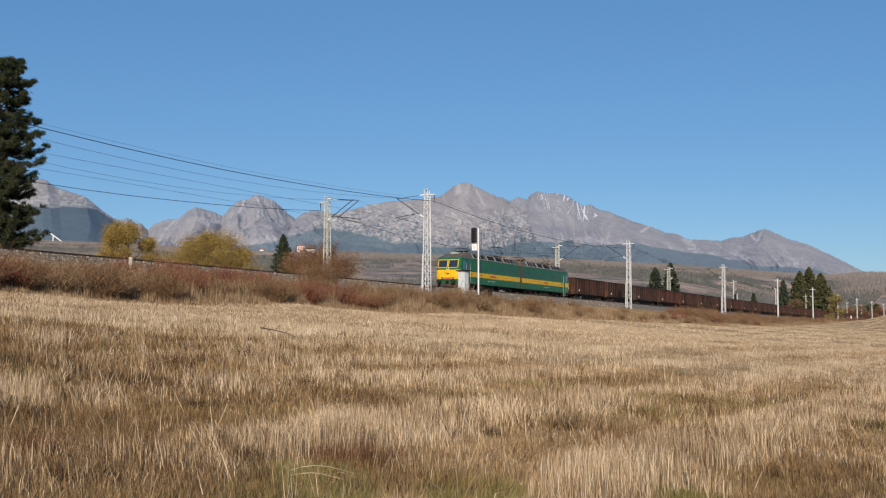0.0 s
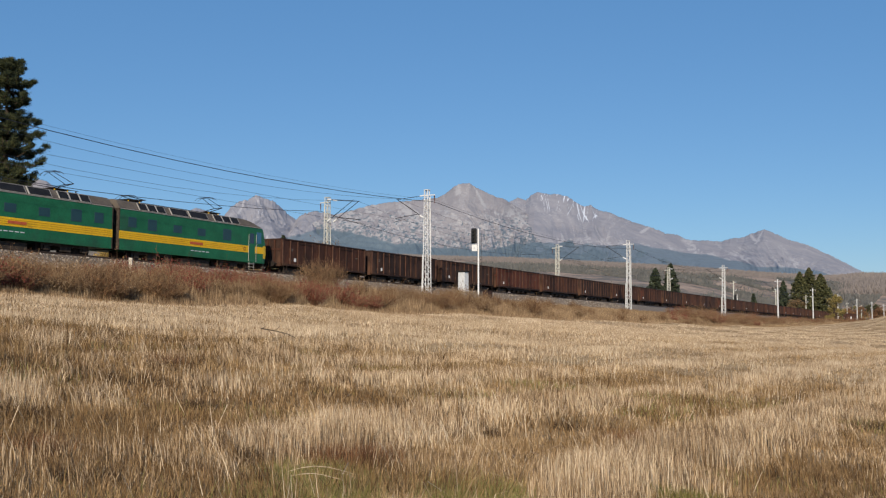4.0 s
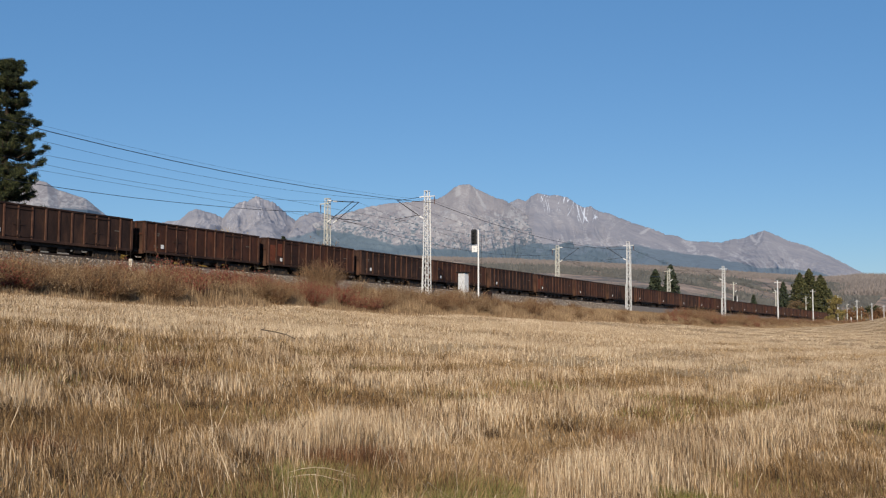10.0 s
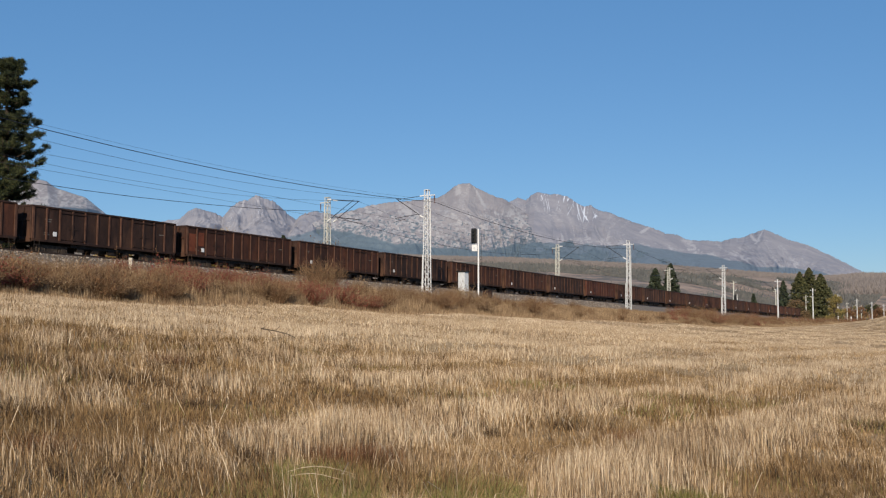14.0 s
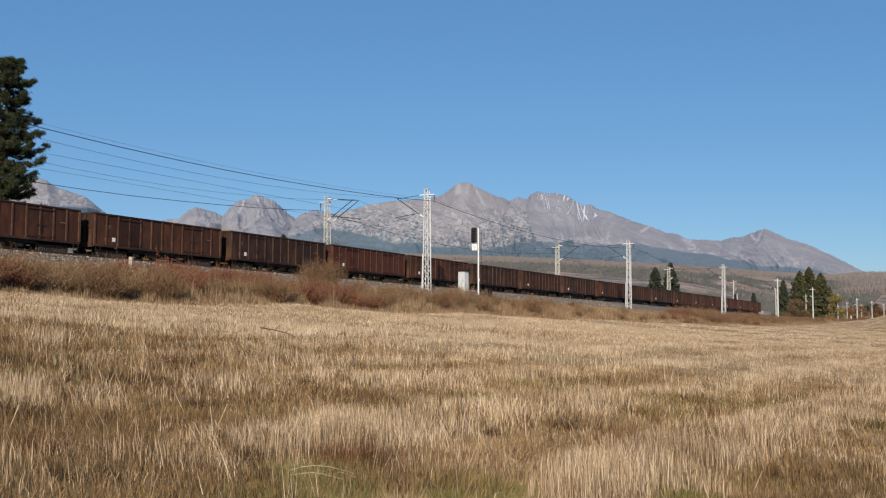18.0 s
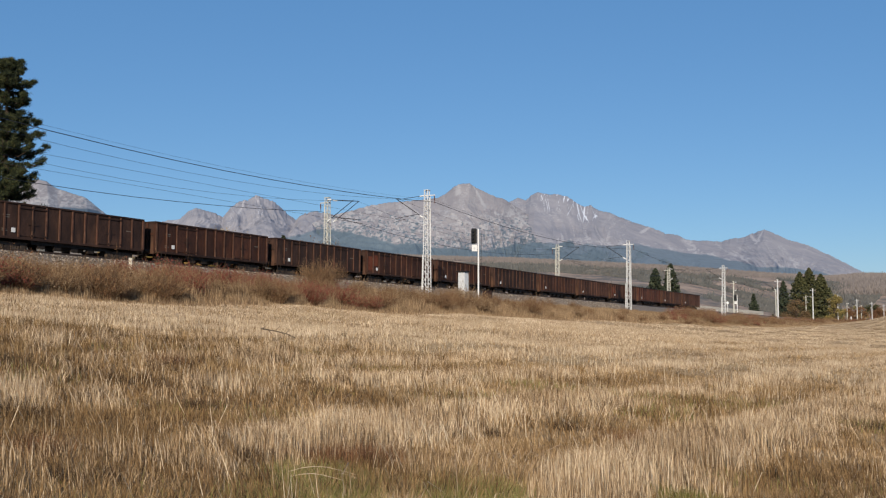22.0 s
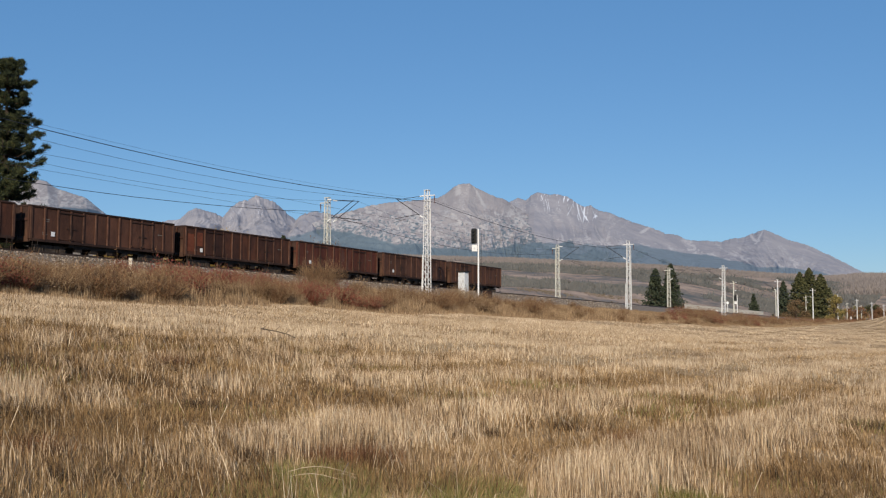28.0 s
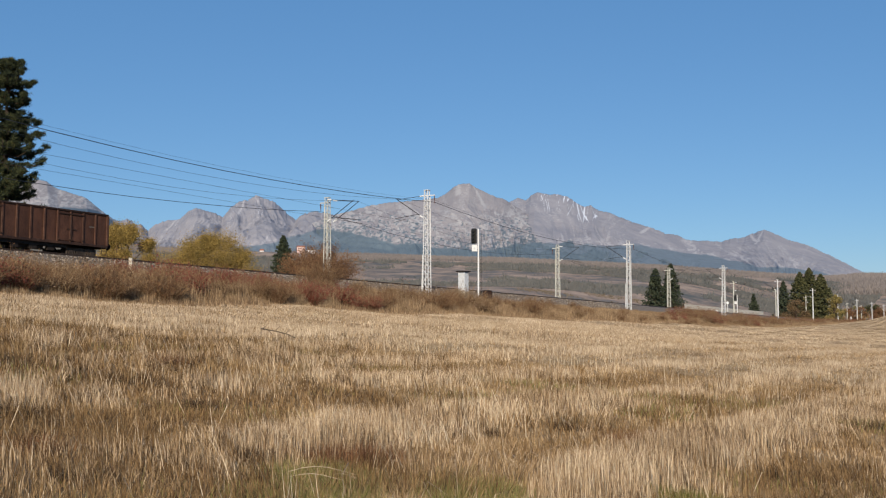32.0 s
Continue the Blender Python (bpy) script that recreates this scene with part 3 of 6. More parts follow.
def railway():
    bed = sweep("ballast_bed", [(-3.6, -1.6), (-2.0, -0.28), (2.1, -0.26), (6.2, -0.28), (7.6, -1.30)], -600, 560, 0.5, M["ballast"], jitter=0.12)
    tagged(bed, "grey stone ballast bed under two railway tracks", "ballast", kind="structure")
    for q, lat in enumerate((0.0, GAUGE_2)):
        e = thing("railway_track", Matrix(), "rusty steel rails on concrete sleepers in ballast", "track", "railway tracks", "structure")
        prof = [(-0.07, -0.17), (-0.07, -0.15), (-0.012, -0.12), (-0.012, -0.045), (-0.036, -0.035), (-0.036, 0), (0.036, 0), (0.036, -0.035), (0.012, -0.045), (0.012, -0.12), (0.07, -0.15), (0.07, -0.17)]
        for side in (-0.754, 0.754):
            sweep("rail", prof, -600, 560, 4.0, M["rail"], e, True, lat + side)
        bm = bmesh.new()
        box(bm, -0.13, 0.13, -1.25, 1.25, -0.36, -0.17, 0.03)
        first = part("sleeper", bm, M["sleeper"], e)
        first.matrix_basis = line_pose(-50, lat)
        for i in range(1, 240):
            share("sleeper", first, e, line_pose(-50 + i * 0.6, lat))
    # loose stones on the shoulder
    rng = np.random.default_rng(5)
    n = 15000
    s, lat = -45 + 120 * rng.uniform(0, 1, n) ** 1.5, rng.uniform(5.3, 7.5, n)
    x, y, z = line_at(s, lat, 0)
    z = z + np.interp(lat, [5.2, 6.2, 7.6], [-0.28, -0.28, -1.30])
    base = np.array([(1, 0, 0), (-1, 0.1, 0), (0, 1, 0.1), (0.1, -1, 0), (0, 0.1, 0.8), (0, 0, -0.8)], float)
    tri = np.array([(0, 2, 4), (2, 1, 4), (1, 3, 4), (3, 0, 4), (2, 0, 5), (1, 2, 5), (3, 1, 5), (0, 3, 5)])
    size = rng.uniform(0.035, 0.095, (n, 1, 3))
    V = base[None] * size * rng.uniform(0.7, 1.3, (n, 6, 1)) + np.stack([x, y, z + 0.02], 1)[:, None]
    F = (tri[None] + 6 * np.arange(n)[:, None, None]).reshape(-1, 3)
    tagged(new("ballast_stones", flat_mesh("ballast_stones", V.reshape(-1, 3), F, M["stone"])), "loose pale ballast stones on the track shoulder", "stones", kind="stuff")


# ---- overhead line ----
NEAR_LAT, FAR_LAT = 7.3, -3.1
MASTS_NEAR = [18.1 + 59.3 * i for i in range(-3, 9)]
MASTS_FAR = [17.4 + 59.8 * i for i in range(-3, 9)]


def mast(s, lat, top, material, arm, double=False):
    """Lattice mast; local x along the line, y away from the camera's side; arm: direction of the cantilever in y."""
    e = thing("catenary_mast", line_pose(s, lat), "white-painted steel lattice catenary mast beside the track" if lat > 0 else "pale grey-green lattice catenary mast beyond the tracks", "mast", "catenary masts")
    e.matrix_basis = pose(*[float(v) for v in line_at(s, lat)], 0, 0, 90 - math.degrees(float(np.interp(s, SS, TH))))
    z0, wb, wt = -1.35, 0.29, 0.17

    def half(z):
        return wb + (wt - wb) * (z - z0) / (top - z0)
    if s > 180:
        bm = bmesh.new()
        rod(bm, (0, 0, z0), (0, 0, top), 0.19, 0.13, 8)
        part("pole", bm, material, e)
    legs = [(1, 1), (1, -1), (-1, 1), (-1, -1)]
    for a, b in legs if s <= 180 else ():
        bm = bmesh.new()
        rod(bm, (a * wb, b * wb, z0), (a * wt, b * wt, top), 0.046, 0.042, 4)
        part("leg", bm, material, e)
    bm = bmesh.new()
    z, k = z0 + 0.3 if s <= 180 else top, 0
    while z < top - 0.5:
        zn = min(top, z + half(z) * 2.1)
        for (a, b), (c, d) in (((1, 1), (1, -1)), ((1, -1), (-1, -1)), ((-1, -1), (-1, 1)), ((-1, 1), (1, 1))):
            p, q = ((a, b), (c, d)) if k % 2 else ((c, d), (a, b))
            rod(bm, (p[0] * half(z), p[1] * half(z), z), (q[0] * half(zn), q[1] * half(zn), zn), 0.021, None, 4)
        z, k = zn, k + 1
    if s <= 180:
        part("bracing", bm, material, e)
    part("foot", boxbm(-0.6, 0.6, -0.6, 0.6, z0 - 0.7, z0 + 0.05, 0.05), M["concrete"], e, "concrete footing")
    if s <= 180:
        bm = bmesh.new()
        rod(bm, (0, -0.42 * arm, z0), (0, -0.36 * arm, top - 0.6), 0.032, None, 6)
        part("cable_pipe", bm, material, e)
        bm = bmesh.new()
        rod(bm, (-0.25, 0.42 * arm, z0), (-0.15, 0.36 * arm, 2.6), 0.04, None, 6)
        part("stay", bm, material, e)
    part("cap", boxbm(-0.22, 0.22, -0.22, 0.22, top, top + 0.06, 0.01), material, e)
    # cross arm that carries the feeder on the outer side
    bm = bmesh.new()
    box(bm, -0.04, 0.04, -0.85 if arm > 0 else -0.35, 0.35 if arm > 0 else 0.85, top - 0.5, top - 0.42)
    part("cross_arm", bm, material, e)
    bm = bmesh.new()
    yo = -0.78 * arm
    rod(bm, (0, yo, top - 0.5), (0, yo, top - 1.22), 0.03, None, 6)
    for i in range(5):
        rod(bm, (0, yo, top - 0.6 - 0.08 * i), (0, yo, top - 0.63 - 0.08 * i), 0.075, 0.06, 8)
    part("feeder_insulator", bm, M["insulator"], e)
    reach = 3.1 * arm
    for dx in ((-0.45, 0.55) if double else (0.0,)):
        bm = bmesh.new()
        rod(bm, (dx, 0.28 * arm, 5.95), (dx, reach + 0.1 * arm, 7.85), 0.035, None, 6)
        rod(bm, (dx, 0.25 * arm, 8.05), (dx, reach, 7.80), 0.022, None, 6)
        rod(bm, (dx, 1.0 * arm, 6.35), (dx, reach + 0.25 * arm, 6.05), 0.025, None, 6)
        rod(bm, (dx, reach + 0.4 * arm, 5.72), (dx, 0.7 * reach, 5.98), 0.018, None, 6)
        part("cantilever", bm, M["steel_dark"], e)
        bm = bmesh.new()
        rod(bm, (dx, 0.3 * arm, 5.97), (dx, 0.75 * arm, 6.23), 0.07, None, 8)
        part("insulator", bm, M["white"], e, "white porcelain insulator")
        bm = bmesh.new()
        rod(bm, (dx, 0.3 * arm, 8.045), (dx, 0.75 * arm, 8.00), 0.06, None, 8)
        part("insulator", bm, M["white"], e, "white porcelain insulator")
    return e


def wire(name, pts, r, label):
    """A thin round wire through the points."""
    bm = bmesh.new()
    rings = []
    for i, p in enumerate(pts):
        d = (Vector(pts[min(i + 1, len(pts) - 1)]) - Vector(pts[max(i - 1, 0)])).normalized()
        a = d.cross(Vector((0, 0, 1))).normalized()
        b = a.cross(d)
        rings.append([bm.verts.new(Vector(p) + r * (math.cos(t) * a + math.sin(t) * b)) for t in (0, 2.1, 4.2)])
    for p, q in zip(rings, rings[1:]):
        for k in range(3):
            bm.faces.new((p[k], p[(k + 1) % 3], q[(k + 1) % 3], q[k]))
    ob = part(name, bm, M["wire"])
    return tagged(ob, label, "wire", "overhead wires")


def overhead():
    for i, s in enumerate(MASTS_NEAR):
        if s > -110:
            mast(s, NEAR_LAT, 8.5, M["mast"], 1)
    for i, s in enumerate(MASTS_FAR):
        if s > -110:
            mast(s, FAR_LAT, 8.25, M["mast_far"], -1, double=i == 3)

    def run(supports, lat, h, sag, stag=0.0, low=0.0):
        out = []
        for i, (a, b) in enumerate(zip(supports, supports[1:])):
            for t in np.linspace(0, 1, 13)[:-1]:
                s = a + (b - a) * t
                l = lat + stag * ((1 if i % 2 else -1) * (1 - 2 * t))
                x, y, z = line_at(s, l, h + low * min(s, 0) - sag * 4 * t * (1 - t))
                out.append((float(x), float(y), float(z)))
        return out
    wire("feeder_wire", run(MASTS_NEAR, NEAR_LAT + 0.78, 7.40, 1.1, low=0.006), 0.026, "thick dark feeder cable slung from mast to mast")
    wire("feeder_wire", run(MASTS_FAR, FAR_LAT - 0.78, 7.0, 1.4, low=0.0135), 0.024, "thick dark feeder cable slung from mast to mast")
    wire("earth_wire", run(MASTS_NEAR, NEAR_LAT + 0.7, 7.62, 1.05, low=0.006), 0.007, "thin earth wire close above the feeder cable")
    for lat, sup in ((GAUGE_2, MASTS_NEAR), (0.0, MASTS_FAR)):
        wire("messenger_wire", run(sup, lat, 7.85, 1.4 if lat > 1 else 1.85, 0.15), 0.011, "thin carrying wire above the track")
        wire("contact_wire", run(sup, lat, 5.92 if lat > 1 else 5.74, 0.05, 0.25), 0.011, "thin contact wire above the track")


# ---- signal and lineside ----
def signal(s, lat, height):
    m = pose(*[float(v) for v in line_at(s, lat)], 0, 0, 90 - math.degrees(float(np.interp(s, SS, TH))))
    e = thing("railway_signal", m, "white signal post with black head beside the track, lamps off", "signal", "signals")
    bm = bmesh.new()
    rod(bm, (0, 0, -1.3), (0, 0, height), 0.085, 0.075, 10)
    part("post", bm, M["white"], e)
    hd = part("head", boxbm(-0.22, -0.05, -0.30, 0.32, height - 1.45, height + 0.05, 0.08), M["black"], e, "black signal head")
    hd.matrix_basis = pose(-0.1, 0.35, 0)
    for k in range(4):
        bm = bmesh.new()
        z = height - 0.2 - 0.33 * k
        rod(bm, (-0.36, 0.36, z), (-0.56, 0.36, z - 0.02), 0.12, 0.13, 10)
        part("lamp_hood", bm, M["black"], e)
    part("plate", boxbm(-0.2, -0.16, 0.05, 0.62, height - 2.2, height - 1.55, 0.01), M["white"], e, "white marker plate")
    part("plate_sign", boxbm(-0.21, -0.2, 0.24, 0.44, height - 2.0, height - 1.8), M["cabinet"], e)
    bm = bmesh.new()
    for y in (-0.18, 0.18):
        rod(bm, (0.28, y, -1.0), (0.28, y, height - 0.4), 0.018, None, 5)
    z = -0.8
    while z < height - 0.5:
        rod(bm, (0.28, -0.18, z), (0.28, 0.18, z), 0.012, None, 5)
        z += 0.32
    part("ladder", bm, M["steel_dark"], e)
    part("base", boxbm(-0.4, 0.4, -0.4, 0.4, -2.2, -1.15, 0.04), M["concrete"], e)
    return e


def cabinet(s, lat):
    m = pose(*[float(v) for v in line_at(s, lat, -0.68)], 0, 0, -35)
    e = thing("relay_cabinet", m, "pale grey lineside relay cabinet with dark overhanging roof", "cabinet")
    part("body", boxbm(-0.36, 0.36, -0.36, 0.36, 0.12, 1.95, 0.02), M["cabinet"], e)
    part("roof", boxbm(-0.53, 0.53, -0.53, 0.53, 1.95, 2.06, 0.03), M["steel_dark"], e, "dark flat roof")
    part("plinth", boxbm(-0.40, 0.40, -0.40, 0.40, -1.1, 0.12, 0.02), M["concrete"], e)
    part("door", boxbm(-0.31, 0.31, -0.382, -0.36, 0.2, 1.85, 0.006), M["cabinet"], e)
    part("handle", boxbm(0.20, 0.24, -0.415, -0.382, 0.95, 1.15, 0.006), M["steel_dark"], e)
    return e


def lineside():
    signal(27.2, 8.1, 5.75)
    signal(196.4, -2.2, 5.0)
    cabinet(22.9, 8.6)
    x, y, z = line_at(-19.5, 7.5, 0)
    e = thing("marker_post", pose(float(x), float(y), float(z) - 1.3), "short weathered concrete kilometre post", "post")
    part("post", boxbm(-0.11, 0.11, -0.11, 0.11, -0.3, 1.15, 0.03), M["concrete"], e)
    e = thing("point_box", line_pose(28.6, 8.4, -0.5), "low dark trackside equipment box on the ballast", "box")
    part("case", boxbm(-0.5, 0.5, -0.3, 0.3, -0.5, 0.22, 0.04), M["rust2"], e)
    part("lid", boxbm(-0.53, 0.53, -0.33, 0.33, 0.22, 0.27, 0.015), M["steel_dark"], e)


def far_side():
    """Low concrete wall beyond the tracks, with a round board and a short white post before it."""
    wl = sweep("low_wall", [(-8.3, -1.9), (-8.3, 2.15), (-7.95, 2.15), (-7.95, -1.9)], 168, 264, 4.0, M["concrete"], None, True)
    tagged(wl, "low pale concrete wall beyond the railway tracks", "wall", kind="structure")
    e = thing("round_board", line_pose(196, -4.4), "round white board on a thin post beside the tracks", "sign")
    bm = bmesh.new()
    rod(bm, (0, 0, -1.5), (0, 0, 3.0), 0.06, None, 8)
    part("post", bm, M["white"], e)
    bm = bmesh.new()
    rod(bm, (-0.08, 0, 3.1), (-0.12, 0, 3.1), 0.32, None, 18)
    part("board", bm, M["white"], e)
    e = thing("marker_post", line_pose(184, -4.4), "short white marker post beside the track", "post")
    part("post", boxbm(-0.14, 0.14, -0.14, 0.14, -1.4, 1.2, 0.04), M["white"], e)
    e = thing("marker_board", line_pose(352, 7.4), "small white triangular board by the track", "sign")
    bm = bmesh.new()
    rod(bm, (0, 0, -1.4), (0, 0, 1.7), 0.55, 0.12, 4)
    part("board", bm, M["white"], e)


# ---- train ----
def bogie(parent, x, base, wheel_r, material):
    """Two-axle bogie: side frames, axle boxes, springs and wheels."""
    bm = bmesh.new()
    for y in (-1.05, 1.05):
        box(bm, -base / 2 - 0.35, base / 2 + 0.35, y - 0.05, y + 0.05, wheel_r + 0.12, wheel_r + 0.3)
        box(bm, -0.45, 0.45, y - 0.06, y + 0.06, wheel_r - 0.18, wheel_r + 0.14)
        for sx in (-1, 1):
            box(bm, sx * base / 2 - 0.17, sx * base / 2 + 0.17, y - 0.09, y + 0.09, wheel_r - 0.15, wheel_r + 0.16)
            for q in (-0.3, 0.3):
                rod(bm, (sx * base / 2 + q, y, wheel_r - 0.12), (sx * base / 2 + q, y, wheel_r + 0.14), 0.07, None, 8)
    box(bm, -0.3, 0.3, -1.0, 1.0, wheel_r - 0.02, wheel_r + 0.28)
    f = part("bogie_frame", bm, material, parent)
    f.matrix_basis = pose(x, 0, 0)
    for sx in (-1, 1):
        for y in (-0.77, 0.77):
            bm = bmesh.new()
            rod(bm, (0, y - 0.065, 0), (0, y + 0.065, 0), wheel_r, None, 20)
            rod(bm, (0, y + (0.0 if y < 0 else -0.1), 0), (0, y + (0.1 if y < 0 else 0.0), 0), wheel_r + 0.03, None, 20)
            rod(bm, (0, y - 0.11, 0), (0, y + 0.11, 0), 0.12, None, 10)
            w = part("wheel", bm, M["steel_dark"], parent)
            w.matrix_basis = pose(x + sx * base / 2, 0, wheel_r)


def buffers(parent, x, sign, z=1.05):
    for y in (-0.875, 0.875):
        bm = bmesh.new()
        rod(bm, (x, y, z), (x + sign * 0.4, y, z), 0.12, 0.09, 10)
        rod(bm, (x + sign * 0.4, y, z), (x + sign * 0.55, y, z), 0.07, None, 8)
        rod(bm, (x + sign * 0.55, y, z), (x + sign * 0.6, y, z), 0.23, 0.22, 14)
        part("buffer", bm, M["steel_dark"], parent)
    bm = bmesh.new()
    rod(bm, (x, 0, z - 0.05), (x + sign * 0.6, 0, z - 0.05), 0.05, None, 6)
    box(bm, min(x, x + sign * 0.35), max(x, x + sign * 0.35), -0.09, 0.09, z - 0.12, z + 0.06)
    part("coupling", bm, M["steel_dark"], parent)


def open_wagon(paint, dark, patch, label):
    """High-sided four-axle open wagon; x along the line, -y to the camera's side, z from the rails."""
    e = thing("open_wagon", Matrix(), label, "wagon", "open goods wagons")
    H, Lh, W = 3.16, 6.42, 1.40
    part("floor", boxbm(-Lh + 0.05, Lh - 0.05, -W, W, 1.12, 1.20), dark, e)
    for sy in (-1, 1):
        part("side_wall", boxbm(-Lh, Lh, sy * W - 0.02, sy * W + 0.02, 1.02, H - 0.1), paint, e)
        bm = bmesh.new()
        box(bm, -Lh - 0.02, Lh + 0.02, sy * (W + 0.02) - 0.07, sy * (W + 0.02) + 0.07, H - 0.12, H, 0.02)
        part("top_rim", bm, dark, e)
        part("side_sill", boxbm(-Lh, Lh, sy * (W + 0.03) - 0.04, sy * (W + 0.03) + 0.04, 0.92, 1.10, 0.012), dark, e)
        k = 12
        for i in range(k + 1):
            x = -Lh + 0.06 + (2 * Lh - 0.12) * i / k
            bm = bmesh.new()
            w = 0.075 if 0 < i < k else 0.10
            box(bm, x - w, x + w, sy * W + (0.02 if sy > 0 else -0.09), sy * W + (0.09 if sy > 0 else -0.02), 1.04, H - 0.12, 0.02)
            part("rib", bm, M["ribs"], e)
        for cx in (-3.2, 3.2):
            bm = bmesh.new()
            for q in (-0.52, 0.52):
                box(bm, cx + q - 0.5, cx + q + 0.5, sy * W + (0.025 if sy > 0 else -0.055), sy * W + (0.055 if sy > 0 else -0.025), 1.14, 2.82, 0.01)
            part("door", bm, paint, e)
            bm = bmesh.new()
            ya = sy * (W + 0.09)
            rod(bm, (cx, ya, 1.1), (cx, ya, 2.82), 0.03, None, 6)
            box(bm, cx - 0.35, cx + 0.4, ya - 0.02, ya + 0.02, 1.86, 1.93)
            box(bm, cx - 0.08, cx + 0.08, ya - 0.035, ya + 0.035, 1.5, 2.2, 0.015)
            part("door_bar", bm, dark, e)
            part("door_header", boxbm(cx - 1.05, cx + 1.05, ya - 0.03, ya + 0.03, 2.83, 2.9), dark, e)
            for q in (-1.0, -0.1, 0.1, 1.0):
                part("hinge", boxbm(cx + q - 0.04, cx + q + 0.04, ya - 0.04, ya + 0.02, 1.16, 1.26), dark, e)
        part("plate", boxbm(-4.78, -4.48, sy * (W + 0.055) - 0.008, sy * (W + 0.055) + 0.008, 1.32, 1.60, 0.004), M["white"], e, "small white data plate")
        for q, (x, z, w) in enumerate(((-5.15, 2.35, 0.5), (-5.1, 2.22, 0.34), (-5.3, 1.5, 0.3), (-5.25, 1.4, 0.4), (5.1, 2.2, 0.6))):
            part("lettering_bar", boxbm(x - w / 2, x + w / 2, sy * (W + 0.024) - 0.003, sy * (W + 0.024) + 0.003, z - 0.03, z + 0.03), M["faded"], e, "faded pale lettering bar")
        if patch:
            part("rust_patch", boxbm(-Lh + 0.25, -Lh + 1.0, sy * (W + 0.026) - 0.004, sy * (W + 0.026) + 0.004, 1.3, 2.6), M["patch"], e, "bare orange rust patch")
            part("rust_patch", boxbm(-Lh + 1.25, -Lh + 1.95, sy * (W + 0.026) - 0.004, sy * (W + 0.026) + 0.004, 1.75, 2.75), M["patch"], e, "bare orange rust patch")
    for sx in (-1, 1):
        part("end_wall", boxbm(sx * Lh - 0.02, sx * Lh + 0.02, -W, W, 1.02, H - 0.08), dark, e)
        part("end_rim", boxbm(sx * Lh - 0.06, sx * Lh + 0.06, -W - 0.05, W + 0.05, H - 0.12, H + 0.005, 0.02), dark, e)
        bm = bmesh.new()
        for y in (-1.38, -0.7, 0.0, 0.7, 1.38):
            box(bm, sx * Lh + (0.02 if sx > 0 else -0.12), sx * Lh + (0.12 if sx > 0 else -0.02), y - 0.06, y + 0.06, 1.04, H - 0.12, 0.015)
        box(bm, sx * Lh + (0.02 if sx > 0 else -0.1), sx * Lh + (0.1 if sx > 0 else -0.02), -1.38, 1.38, 2.2, 2.34)
        part("end_post", bm, paint, e)
        part("headstock", boxbm(sx * Lh - 0.1, sx * Lh + 0.1, -1.35, 1.35, 0.86, 1.2, 0.02), dark, e)
        buffers(e, sx * (Lh + 0.02), sx)
        for sy in (-1, 1):
            bm = bmesh.new()
            y = sy * (W + 0.1)
            x = sx * (Lh - 0.35)
            for q in (-0.2, 0.2):
                rod(bm, (x + q, y, 0.42), (x + q, y, 1.0), 0.018, None, 5)
            for z in (0.42, 0.7):
                box(bm, x - 0.21, x + 0.21, y - 0.06, y + 0.06, z - 0.015, z + 0.015)
            part("step", bm, M["steel_dark"], e)
    bm = bmesh.new()
    box(bm, -Lh, Lh, -0.28, 0.28, 0.86, 1.12)
    for x in (-2.6, -1.3, 0, 1.3, 2.6):
        box(bm, x - 0.06, x + 0.06, -1.38, 1.38, 0.88, 1.12)
    box(bm, -0.7, 0.4, -0.9, -0.45, 0.5, 0.86, 0.06)
    rod(bm, (0.7, -0.75, 0.66), (1.5, -0.75, 0.66), 0.18, None, 12)
    rod(bm, (-2.4, -0.9, 0.55), (2.4, -0.9, 0.55), 0.025, None, 6)
    for sy in (-1, 1):
        box(bm, -3.1, 3.1, sy * 1.22 - 0.03, sy * 1.22 + 0.03, 0.72, 1.0)
        for x in (-2.2, -0.9, 0.5, 1.9):
            box(bm, x - 0.3, x + 0.25, sy * 1.1 - 0.1, sy * 1.1 + 0.1, 0.48, 0.75)
    part("underframe", bm, M["steel_dark"], e)
    for x in (-4.5, 4.5):
        bogie(e, x, 1.8, 0.46, M["running_gear"])
    return e


def loft(zs, rear, cap, off=0.0, w_of=None, o_of=None):
    """A hull of level slices: sides, a rounded corner, and the raked cab front at -x."""
    bm = bmesh.new()
    rings = []
    for z in zs:
        w, o = w_of(z) + off, o_of(z) - off
        xf = -8.2 + o
        half = [(rear + off, w), (xf + 0.55, w), (xf + 0.22, w - 0.05), (xf + 0.06, w - 0.2), (xf, w - 0.5)]
        pts = [(x, -y) for x, y in half] + [(x, y) for x, y in reversed(half)]
        rings.append([bm.verts.new((x, y, z)) for x, y in pts])
    n = len(rings[0])
    for a, b in zip(rings, rings[1:]):
        for k in range(n):
            bm.faces.new((a[k], a[(k + 1) % n], b[(k + 1) % n], b[k]))
    if cap:
        bm.faces.new(rings[-1])
        bm.faces.new(list(reversed(rings[0])))
    bmesh.ops.recalc_face_normals(bm, faces=bm.faces)
    return bm


